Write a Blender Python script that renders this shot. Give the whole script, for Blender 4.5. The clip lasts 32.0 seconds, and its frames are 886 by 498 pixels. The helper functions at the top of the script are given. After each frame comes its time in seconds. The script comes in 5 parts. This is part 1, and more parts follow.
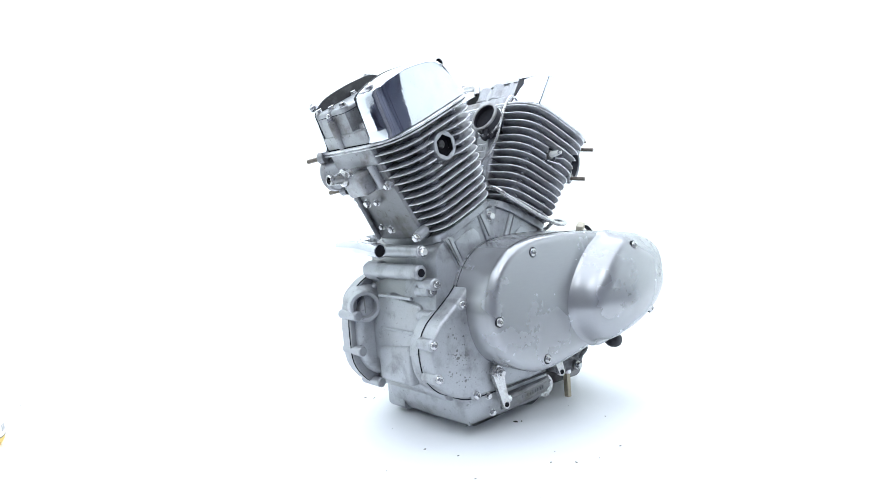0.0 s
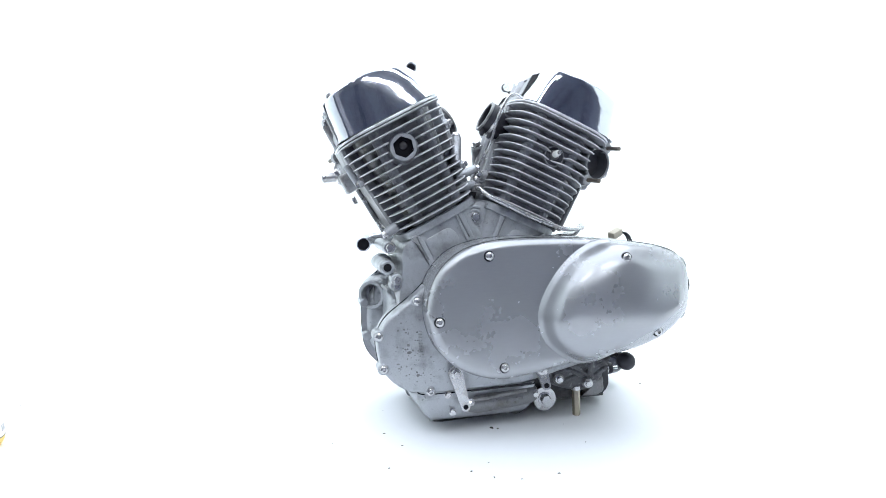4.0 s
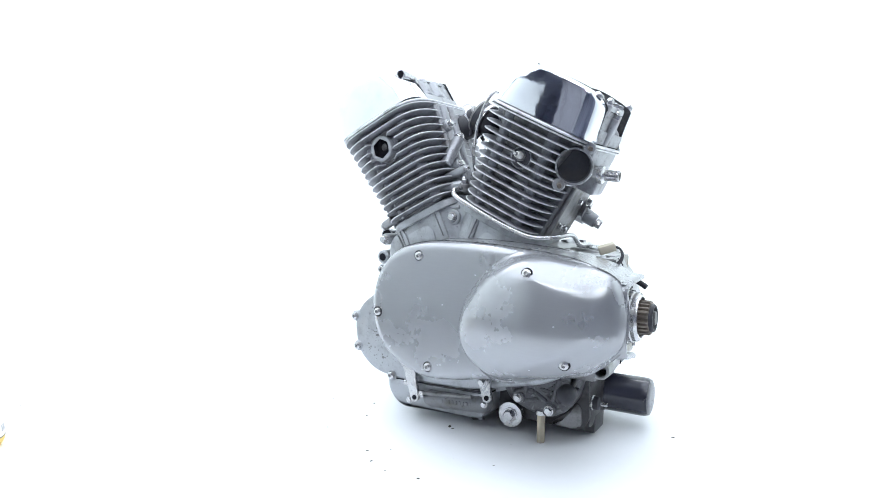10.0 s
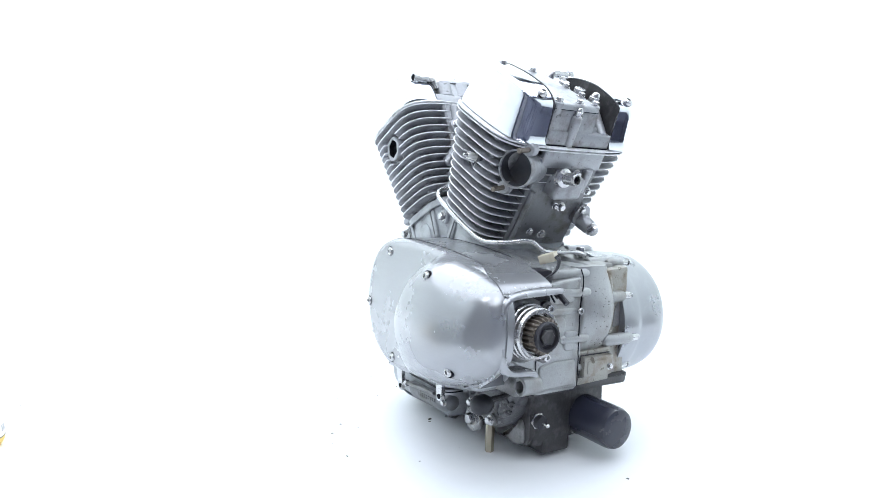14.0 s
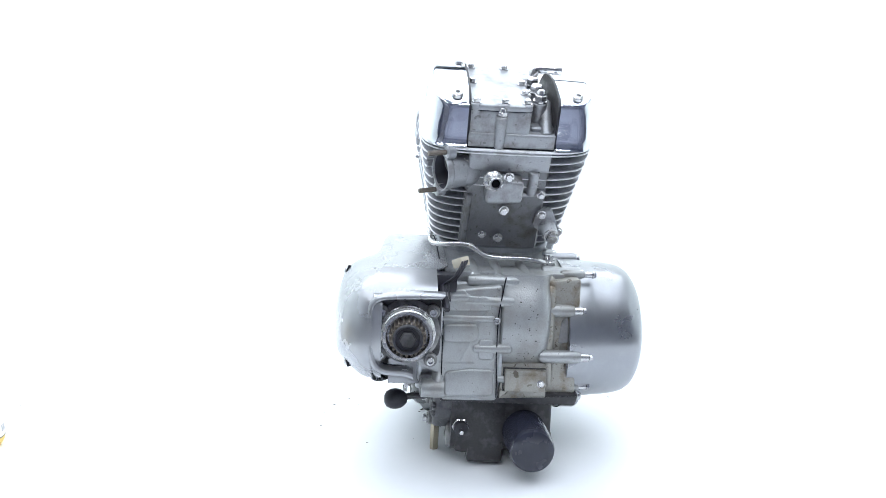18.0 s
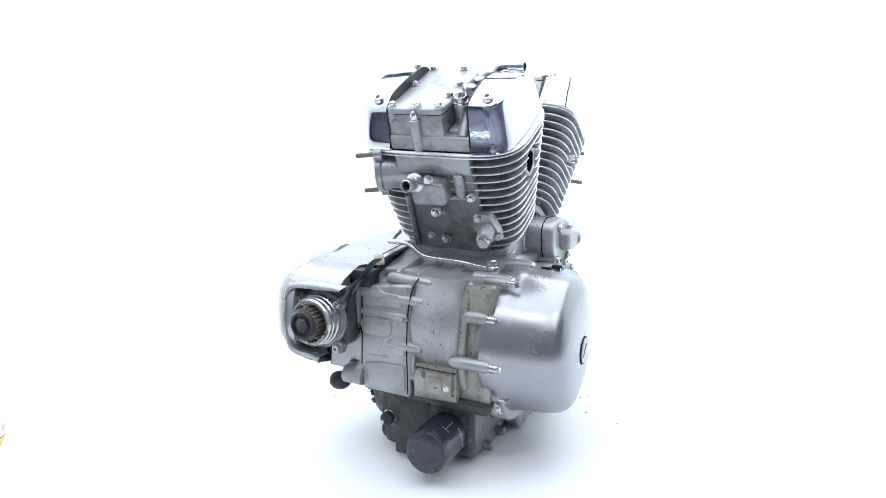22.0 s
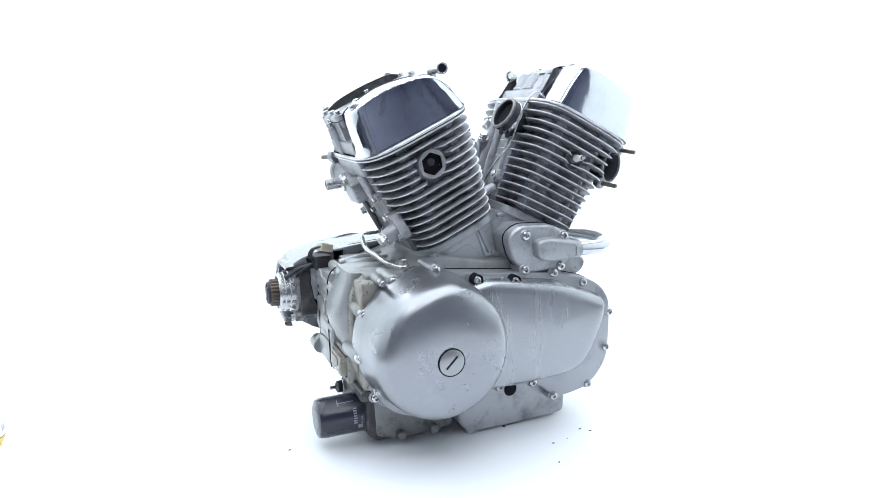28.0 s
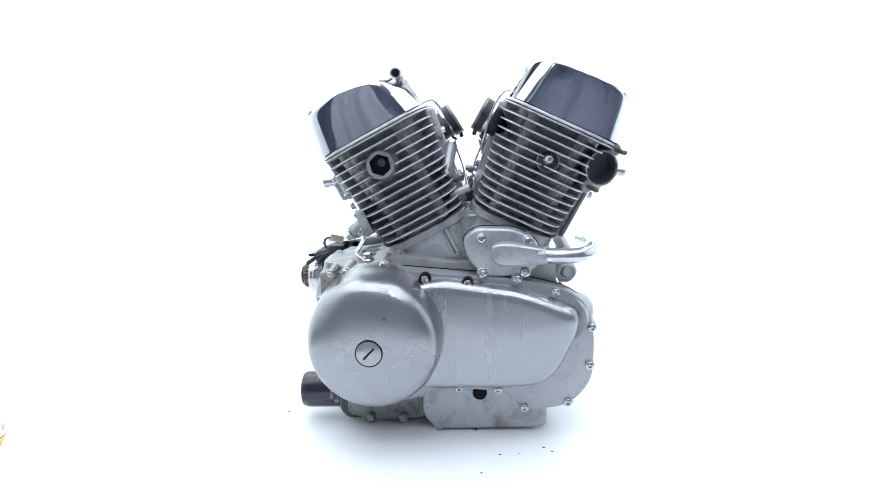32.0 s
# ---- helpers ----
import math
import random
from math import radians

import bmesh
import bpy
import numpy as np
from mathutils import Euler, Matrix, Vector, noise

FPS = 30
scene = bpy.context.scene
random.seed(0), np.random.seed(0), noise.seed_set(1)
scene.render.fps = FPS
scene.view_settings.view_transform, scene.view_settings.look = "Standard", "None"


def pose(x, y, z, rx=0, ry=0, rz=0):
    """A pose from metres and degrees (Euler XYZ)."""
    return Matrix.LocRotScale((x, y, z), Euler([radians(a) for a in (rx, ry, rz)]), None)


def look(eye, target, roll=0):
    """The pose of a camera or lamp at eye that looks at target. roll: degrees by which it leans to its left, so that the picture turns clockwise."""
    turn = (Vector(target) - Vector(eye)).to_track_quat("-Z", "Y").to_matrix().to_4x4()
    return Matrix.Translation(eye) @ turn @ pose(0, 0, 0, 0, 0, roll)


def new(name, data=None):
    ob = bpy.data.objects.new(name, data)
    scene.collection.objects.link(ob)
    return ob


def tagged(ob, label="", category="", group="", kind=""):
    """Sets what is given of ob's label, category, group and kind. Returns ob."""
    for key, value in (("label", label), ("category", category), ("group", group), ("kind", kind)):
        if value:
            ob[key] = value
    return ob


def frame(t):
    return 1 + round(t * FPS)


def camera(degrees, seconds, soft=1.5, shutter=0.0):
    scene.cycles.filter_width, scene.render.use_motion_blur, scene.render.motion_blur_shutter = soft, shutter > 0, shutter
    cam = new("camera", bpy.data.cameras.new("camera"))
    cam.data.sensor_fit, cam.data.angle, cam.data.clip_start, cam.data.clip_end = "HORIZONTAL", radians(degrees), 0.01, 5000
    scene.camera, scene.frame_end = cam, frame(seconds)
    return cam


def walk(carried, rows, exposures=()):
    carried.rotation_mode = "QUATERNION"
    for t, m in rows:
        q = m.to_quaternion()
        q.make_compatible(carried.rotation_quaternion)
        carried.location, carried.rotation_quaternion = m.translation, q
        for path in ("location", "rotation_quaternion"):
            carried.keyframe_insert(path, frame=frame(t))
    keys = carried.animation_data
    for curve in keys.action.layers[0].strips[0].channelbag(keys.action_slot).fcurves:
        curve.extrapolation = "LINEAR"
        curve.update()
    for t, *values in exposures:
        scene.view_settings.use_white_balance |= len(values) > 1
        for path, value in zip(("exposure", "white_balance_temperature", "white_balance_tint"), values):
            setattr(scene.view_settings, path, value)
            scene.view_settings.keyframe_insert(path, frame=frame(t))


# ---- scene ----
# The camera stands still on a tripod before a turntable; metres, z up, the disc's top at z = 0.
cam = camera(69.0, 32.0, soft=0.45)
EYE = Matrix.Translation((0, -1, 0.4018)) @ Matrix.Rotation(radians(2.620), 4, "Z") \
    @ Matrix.Rotation(radians(90 - 8.109), 4, "X") @ Matrix.Rotation(radians(-1.658), 4, "Z")
walk(cam, [(0.0, EYE), (32.0, EYE)])

# ---- world and lights ----
world = bpy.data.worlds.new("world")
scene.world = world
world.use_nodes = True
world.node_tree.nodes["Background"].inputs[0].default_value = (0.80, 0.88, 1.0, 1)
world.node_tree.nodes["Background"].inputs[1].default_value = 0.05
scene.view_settings.exposure = -0.62


def lamp(name, at, aim, sx, sy, watts, colour):
    data = bpy.data.lights.new(name, "AREA")
    data.shape, data.size, data.size_y = "RECTANGLE", sx, sy
    data.energy, data.color = watts, colour
    ob = new(name, data)
    ob.matrix_world = look(at, aim)
    return ob


lamp("softbox_light", (-0.12, 0.1, 1.75), (-0.12, 0.1, 0), 2.9, 2.3, 90, (0.85, 0.925, 1.0))
# Unseen fill lamp added to keep the backdrop white.
lamp("backdrop_fill", (0, 0.75, 1.6), (0, 1.35, 0.4), 2.6, 0.3, 22, (0.90, 0.955, 1.0))
for x0, y0, z0 in ((-0.55, -1.5, 1.9), (0.75, -1.5, 1.9), (-0.55, -2.3, 1.9), (0.75, -2.3, 1.9)):
    lamp("tube_light", (x0, y0, z0), (x0, y0, 0), 1.0, 0.05, 15, (0.90, 0.955, 1.0))


# ---- materials ----
def material(name, colour, rough=0.5, metal=0.0, grain=0.0, scale=300.0, stain=None, amount=0.0, stain_scale=30.0, bump=0.0,
             stretch=(1, 1, 1), rough_var=0.08, coat=0.0, streak=None, spots=None, soft=False):
    m = bpy.data.materials.new(name)
    m.use_nodes = True
    t = m.node_tree
    b = t.nodes["Principled BSDF"]
    n, l = t.nodes.new, t.links.new
    co = n("ShaderNodeTexCoord")
    mp = n("ShaderNodeMapping")
    mp.inputs["Scale"].default_value = stretch
    l(co.outputs["Object"], mp.inputs["Vector"])
    fine = n("ShaderNodeTexNoise")
    fine.inputs["Scale"].default_value = scale
    fine.inputs["Detail"].default_value = 4
    l(mp.outputs[0], fine.inputs["Vector"])
    big = n("ShaderNodeTexNoise")
    big.inputs["Scale"].default_value = stain_scale
    big.inputs["Detail"].default_value = 5
    big.inputs["Roughness"].default_value = 0.62
    if streak:
        mp2 = n("ShaderNodeMapping")
        mp2.inputs["Scale"].default_value = streak
        l(co.outputs["Object"], mp2.inputs["Vector"])
        l(mp2.outputs[0], big.inputs["Vector"])
    else:
        l(co.outputs["Object"], big.inputs["Vector"])
    mix = n("ShaderNodeMix")
    mix.data_type = "RGBA"
    mix.inputs["A"].default_value = (*[c * (1 - grain) for c in colour], 1)
    mix.inputs["B"].default_value = (*[min(1, c * (1 + grain)) for c in colour], 1)
    l(fine.outputs["Fac"], mix.inputs["Factor"])
    out = mix.outputs["Result"]
    if stain:
        ramp = n("ShaderNodeMapRange")
        ramp.inputs["From Min"].default_value, ramp.inputs["From Max"].default_value = (0.32, 0.85) if soft else (0.5, 0.72)
        ramp.inputs["To Max"].default_value = amount
        l(big.outputs["Fac"], ramp.inputs["Value"])
        mix2 = n("ShaderNodeMix")
        mix2.data_type = "RGBA"
        mix2.inputs["B"].default_value = (*stain, 1)
        l(ramp.outputs["Result"], mix2.inputs["Factor"])
        l(out, mix2.inputs["A"])
        out = mix2.outputs["Result"]
    if spots:
        # small marks: (colour, amount, scale, threshold)
        tint, much, size, low = spots
        pit = n("ShaderNodeTexNoise")
        pit.inputs["Scale"].default_value = size
        pit.inputs["Detail"].default_value = 3
        pit.inputs["Distortion"].default_value = 0.6
        l(co.outputs["Object"], pit.inputs["Vector"])
        r3 = n("ShaderNodeMapRange")
        r3.inputs["From Min"].default_value, r3.inputs["From Max"].default_value = low, low + (0.2 if soft else 0.06)
        r3.inputs["To Max"].default_value = much
        l(pit.outputs["Fac"], r3.inputs["Value"])
        mix3 = n("ShaderNodeMix")
        mix3.data_type = "RGBA"
        mix3.inputs["B"].default_value = (*tint, 1)
        l(r3.outputs["Result"], mix3.inputs["Factor"])
        l(out, mix3.inputs["A"])
        out = mix3.outputs["Result"]
    l(out, b.inputs["Base Color"])
    rr = n("ShaderNodeMapRange")
    rr.inputs["From Min"].default_value, rr.inputs["From Max"].default_value = 0.3, 0.7
    rr.inputs["To Min"].default_value, rr.inputs["To Max"].default_value = max(0.02, rough - rough_var), min(1, rough + rough_var)
    l(big.outputs["Fac"], rr.inputs["Value"])
    l(rr.outputs["Result"], b.inputs["Roughness"])
    b.inputs["Metallic"].default_value = metal
    b.inputs["Coat Weight"].default_value = coat
    if bump:
        bp = n("ShaderNodeBump")
        bp.inputs["Strength"].default_value = bump
        bp.inputs["Distance"].default_value = 0.0006
        l(fine.outputs["Fac"], bp.inputs["Height"])
        l(bp.outputs[0], b.inputs["Normal"])
    return m


CAST = material("cast_aluminium", (0.42, 0.435, 0.46), 0.40, 0.55, 0.18, 700, (0.15, 0.15, 0.155), 0.7, 28, 0.5, spots=((0.13, 0.13, 0.135), 0.5, 190, 0.655))
PITTED = material("pitted_aluminium", (0.42, 0.435, 0.46), 0.38, 0.55, 0.2, 500, (0.20, 0.20, 0.205), 0.7, 40, 0.7, spots=((0.14, 0.14, 0.145), 0.45, 230, 0.62))
CASE = material("gearbox_aluminium", (0.37, 0.38, 0.39), 0.38, 0.5, 0.18, 600, (0.24, 0.225, 0.20), 0.7, 17, 0.5, spots=((0.14, 0.13, 0.12), 0.5, 170, 0.655))
STAINED = material("oil_stained_aluminium", (0.335, 0.325, 0.30), 0.40, 0.45, 0.2, 500, (0.17, 0.12, 0.07), 0.9, 34, 0.5, spots=((0.10, 0.08, 0.06), 0.8, 140, 0.62))
POLISHED = material("polished_aluminium", (0.380, 0.388, 0.410), 0.27, 0.66, 0.06, 500, (0.48, 0.49, 0.51), 0.26, 11, 0.03, (0.15, 1, 1), 0.02, spots=((0.52, 0.53, 0.55), 0.03, 60, 0.52), soft=True)
STREAKED = material("streaked_aluminium", (0.365, 0.378, 0.405), 0.26, 0.80, 0.06, 500, (0.47, 0.47, 0.475), 0.40, 60, 0.03, (0.15, 1, 1), 0.03, streak=(1, 1, 0.12), spots=((0.33, 0.34, 0.36), 0.08, 70, 0.55), soft=True)
CHROME = material("chrome", (0.74, 0.765, 0.82), 0.055, 1.0, 0.01, 45, (0.58, 0.60, 0.65), 0.5, 26, 0.35, rough_var=0.05)
BRIGHT = material("bright_pipe", (0.62, 0.635, 0.67), 0.16, 0.8, 0.05, 300, (0.45, 0.46, 0.48), 0.5, 40, 0.05)
DISC_METAL = material("brushed_aluminium", (0.345, 0.356, 0.380), 0.29, 0.84, 0.05, 500, (0.35, 0.36, 0.38), 0.6, 18, 0.03, (0.15, 1, 1), 0.03, spots=((0.50, 0.51, 0.53), 0.15, 45, 0.52), soft=True)
FLANGE = material("dull_polished_aluminium", (0.38, 0.39, 0.415), 0.40, 0.65, 0.10, 500, (0.30, 0.30, 0.31), 0.5, 26, 0.15, spots=((0.20, 0.20, 0.205), 0.5, 150, 0.64))
# Pale fin tips, darker flanks: light and gap shade put into the colours.
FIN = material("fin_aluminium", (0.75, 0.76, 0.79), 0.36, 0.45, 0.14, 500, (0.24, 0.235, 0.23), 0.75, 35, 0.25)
FIN_SHADE = material("shaded_fin_gap", (0.34, 0.345, 0.375), 0.55, 0.3, 0.3, 400, (0.12, 0.115, 0.11), 0.75, 30, 0.3)
HEAD = material("head_aluminium", (0.36, 0.37, 0.395), 0.40, 0.5, 0.18, 600, (0.14, 0.12, 0.10), 0.75, 32, 0.45, spots=((0.10, 0.095, 0.09), 0.6, 170, 0.64))
STEEL = material("zinc_steel", (0.56, 0.56, 0.57), 0.25, 0.9, 0.1, 400, (0.30, 0.26, 0.22), 0.4, 60, 0.1)
BORE = material("dark_bore", (0.060, 0.062, 0.075), 0.7, 0.0, 0.2, 200, (0.09, 0.085, 0.085), 0.6, 40, 0.2)
DARK = material("dark_cavity", (0.012, 0.012, 0.016), 0.9, 0.0, 0.2, 200)
DARK.node_tree.nodes["Principled BSDF"].inputs["Specular IOR Level"].default_value = 0.15
RUBBER = material("black_rubber", (0.020, 0.020, 0.028), 0.5, 0.0, 0.2, 300, (0.06, 0.06, 0.06), 0.4, 50, 0.2)
PAINT = material("black_filter_paint", (0.022, 0.024, 0.040), 0.22, 0.0, 0.1, 60, (0.035, 0.035, 0.045), 0.3, 12, 0.0, coat=0.2)
# Oil-black of the lower case; also the shade inside the chrome covers.
OILY_SHADED = material("oily_shaded_black", (0.034, 0.033, 0.036), 0.40, 0.1, 0.3, 300, (0.10, 0.10, 0.105), 0.8, 60, 0.6)
TUNNEL = material("dull_grey_casting", (0.20, 0.204, 0.215), 0.42, 0.45, 0.2, 500, (0.10, 0.085, 0.07), 0.8, 34, 0.4, spots=((0.08, 0.07, 0.06), 0.6, 150, 0.63))
CRUSTY = material("crusted_casting", (0.115, 0.116, 0.125), 0.5, 0.3, 0.3, 350, (0.035, 0.034, 0.036), 0.95, 55, 0.8, spots=((0.28, 0.28, 0.29), 0.5, 160, 0.63))
# Grimy metal; also the darker grey for the shaded casting beside the filter.
GRIMY_SHADED = material("grimy_shaded_aluminium", (0.24, 0.24, 0.245), 0.42, 0.5, 0.25, 400, (0.06, 0.055, 0.052), 0.9, 40, 0.4)
BRASS = material("dull_brass", (0.44, 0.395, 0.31), 0.4, 0.9, 0.1, 300)
RUST = material("rusty_steel", (0.17, 0.148, 0.128), 0.45, 0.7, 0.3, 500, (0.26, 0.23, 0.20), 0.6, 80, 0.3)
CERAMIC = material("white_ceramic", (0.78, 0.78, 0.76), 0.25)
CREAM = material("cream_plastic", (0.58, 0.53, 0.43), 0.45, 0.0, 0.08, 200)
WHITE = material("white_table_sheet", (0.90, 0.905, 0.91), 0.55, 0.0, 0.012, 80, (0.85, 0.87, 0.90), 0.25, 6, 0.0)
DISC_WHITE = material("white_disc", (0.80, 0.815, 0.845), 0.5, 0.0, 0.012, 80, (0.76, 0.78, 0.82), 0.3, 7, 0.0)
PAPER = material("white_backdrop", (0.88, 0.91, 0.89), 0.8, 0.0, 0.01, 40)
ROOM = material("dim_room_wall", (0.44, 0.46, 0.56), 0.8, 0.0, 0.1, 10, (0.15, 0.155, 0.21), 0.9, 2.2, streak=(1, 1, 0.35))
BAND_PANEL = material("grey_band_panel", (0.24, 0.24, 0.27), 0.8, 0.0, 0.1, 10, (0.10, 0.10, 0.13), 0.8, 3.0, streak=(2.5, 2.5, 0.15))
DIRT = material("dark_grit", (0.07, 0.065, 0.06), 0.8, 0.0, 0.3, 500)
YELLOW = material("yellow_plastic", (0.75, 0.54, 0.12), 0.4)
LABEL = material("white_label", (0.82, 0.80, 0.80), 0.5)
GREY_INK = material("grey_print", (0.45, 0.44, 0.47), 0.6)
PALE_INK = material("pale_print", (0.24, 0.25, 0.29), 0.5)


# ---- mesh helpers ----
def link(name, bm, mat, parent=None, label="", sharp=35):
    me = bpy.data.meshes.new(name)
    bmesh.ops.recalc_face_normals(bm, faces=bm.faces)
    bm.to_mesh(me)
    bm.free()
    me.materials.append(mat)
    for p in me.polygons:
        p.use_smooth = True
    me.set_sharp_from_angle(angle=radians(sharp))
    ob = new(name, me)
    if parent:
        ob.parent = parent
    if label:
        ob["label"] = label
    return ob


def shallow(parent):
    """Keeps the tree to thing, part and sub-part."""
    return parent.parent if parent.parent and parent.parent.parent else parent


def part(name, bm, mat, parent, label="", sharp=35):
    parent = shallow(parent)
    return link(name, bm, mat, parent, label, sharp)


def loft(rings, caps=(True, True), closed=True, bm=None):
    """Skins rings of equal length; caps close the first and the last."""
    bm = bm or bmesh.new()
    vs = [[bm.verts.new(p) for p in r] for r in rings]
    n = len(vs[0])
    for a, b in zip(vs, vs[1:]):
        for i in range(n if closed else n - 1):
            j = (i + 1) % n
            bm.faces.new((a[i], a[j], b[j], b[i]))
    if caps[0]:
        bm.faces.new(vs[0][::-1])
    if caps[1]:
        bm.faces.new(vs[-1])
    return bm


def curve_through(pts, n=6, closed=True):
    """Catmull-Rom points through pts."""
    P = [Vector(p) for p in pts]
    m = len(P)
    out = []
    for i in range(m if closed else m - 1):
        g = lambda k: P[k % m] if closed else P[min(max(k, 0), m - 1)]
        a, b, c, d = g(i - 1), g(i), g(i + 1), g(i + 2)
        for s in range(n):
            t = s / n
            out.append(0.5 * (2 * b + (c - a) * t + (2 * a - 5 * b + 4 * c - d) * t * t + (3 * b - a - 3 * c + d) * t ** 3))
    if not closed:
        out.append(P[-1])
    return out


def rounded(pts, r, n=5):
    """Closed 2D outline with its corners rounded by r."""
    P = [Vector(p) for p in pts]
    out = []
    for i, b in enumerate(P):
        a, c = P[i - 1], P[(i + 1) % len(P)]
        da, dc = (a - b), (c - b)
        k = min(r, da.length * 0.48, dc.length * 0.48)
        p, q = b + da.normalized() * k, b + dc.normalized() * k
        for s in range(n + 1):
            t = s / n
            out.append((1 - t) ** 2 * p + 2 * t * (1 - t) * b + t * t * q)
    return out


def offset(pts, d):
    """Moves a closed 2D outline inwards by d."""
    n = len(pts)
    area = sum(pts[i].x * pts[(i + 1) % n].y - pts[(i + 1) % n].x * pts[i].y for i in range(n))
    s = 1 if area > 0 else -1
    out = []
    for i in range(n):
        e = (pts[(i + 1) % n] - pts[i - 1])
        if e.length < 1e-9:
            out.append(pts[i].copy())
            continue
        e.normalize()
        out.append(pts[i] + Vector((-e.y, e.x)) * s * d)
    return out


def domed(outline, plane, y0, y1, edge, steps=4, slope=0.0, crown=0.0):
    """Solid from a 2D outline between depths y0 and y1, its far rim rounded by edge and its face bulged by crown."""
    rings = [[plane(p, y0) for p in outline]]
    sgn = 1 if y1 > y0 else -1
    for k in range(steps + 1):
        a = k / steps * math.pi / 2
        rings.append([plane(p, y1 - sgn * edge * (1 - math.sin(a))) for p in offset(outline, edge * (1 - math.cos(a)) + slope)])
    if crown:
        rim = offset(outline, edge + slope)
        mid = sum(rim, Vector((0, 0))) / len(rim)
        for k in (0.88, 0.72, 0.52, 0.3, 0.1):
            rings.append([plane(mid + (p - mid) * k, y1 + sgn * crown * (1 - k * k)) for p in rim])
    return loft(rings)


def gasket(outline, plane, y, parent, out=0.0007, half=0.0007, name="gasket"):
    """Thin dark joint line round a part."""
    return part(name, loft([[plane(p, y + h) for p in offset(outline, -out)] for h in (-half, half)]), DARK, parent)


def XZ(p, y):
    return Vector((p[0], y, p[1]))


def YZ(p, x):
    return Vector((x, p[0], p[1]))


def ring_frame(d):
    d = d.normalized()
    a = d.orthogonal().normalized()
    if abs(d.z) < 0.9:
        a = Vector((0, 0, 1)).cross(d).normalized()
    return a, d.cross(a)


def lathe(origin, axis, profile, n=24, bm=None, caps=(True, True), spin=0.0):
    """profile: rows of (radius, height along the axis)."""
    o, d = Vector(origin), Vector(axis).normalized()
    a, b = ring_frame(d)
    rings = []
    for r, h in profile:
        rings.append([o + d * h + (a * math.cos(2 * math.pi * (i + spin) / n) + b * math.sin(2 * math.pi * (i + spin) / n)) * r for i in range(n)])
    return loft(rings, caps, bm=bm)


def rod(p0, p1, r, n=14, end=0.2, bm=None):
    """Round bar with softened ends."""
    p0, p1 = Vector(p0), Vector(p1)
    L = (p1 - p0).length
    e = min(r * end, L * 0.3)
    return lathe(p0, p1 - p0, [(r - e, 0), (r, e), (r, L - e), (r - e, L)], n, bm)


def capsule(p0, p1, r, n=12, bm=None):
    p0, p1 = Vector(p0), Vector(p1)
    L = (p1 - p0).length
    prof = [(r * 0.3, -r * 0.95), (r * 0.75, -r * 0.66), (r, 0), (r, L), (r * 0.75, L + r * 0.66), (r * 0.3, L + r * 0.95)]
    return lathe(p0, p1 - p0, prof, n, bm)


def sweep(path, r, n=10, bm=None, caps=(True, True), radii=None):
    path = [Vector(p) for p in path]
    rings = []
    a = None
    for i, p in enumerate(path):
        d = (path[min(i + 1, len(path) - 1)] - path[max(i - 1, 0)]).normalized()
        a = d.orthogonal().normalized() if a is None else (a - d * a.dot(d)).normalized()
        b = d.cross(a)
        rr = radii[i] if radii else r
        rings.append([p + (a * math.cos(2 * math.pi * k / n) + b * math.sin(2 * math.pi * k / n)) * rr for k in range(n)])
    return loft(rings, caps, bm=bm)


def hollow(origin, axis, r_out, r_in, h0, h1, n=24, depth=None, bm=None):
    """Open tube: outer wall, rim and an inner bore with a floor."""
    depth = depth if depth is not None else (h1 - h0) * 0.9
    e = (r_out - r_in) * 0.25
    return lathe(origin, axis, [(r_out, h0), (r_out, h1 - e), (r_out - e, h1), (r_in + e, h1), (r_in, h1 - e), (r_in, h1 - depth)], n, bm)


def rbox(lo, hi, bev=0.003, bm=None, turn=None):
    """Box between two corners with bevelled edges."""
    lo, hi = Vector(lo), Vector(hi)
    b = bmesh.new()
    bmesh.ops.create_cube(b, size=1)
    for v in b.verts:
        v.co = Vector([(lo[i] + hi[i]) / 2 + v.co[i] * (hi[i] - lo[i]) for i in range(3)])
    if bev:
        bmesh.ops.bevel(b, geom=b.edges[:], offset=bev, segments=2, affect="EDGES", profile=0.6)
    if turn is not None:
        b.transform(turn)
    if bm is None:
        return b
    me = bpy.data.meshes.new("tmp")
    b.to_mesh(me)
    b.free()
    bm.from_mesh(me)
    bpy.data.meshes.remove(me)
    return bm


def aim(pos, normal, spin=0.0):
    """Matrix that puts local z along normal at pos."""
    q = Vector(normal).normalized().to_track_quat("Z", "Y").to_matrix().to_4x4()
    return Matrix.Translation(pos) @ q @ Matrix.Rotation(spin, 4, "Z")


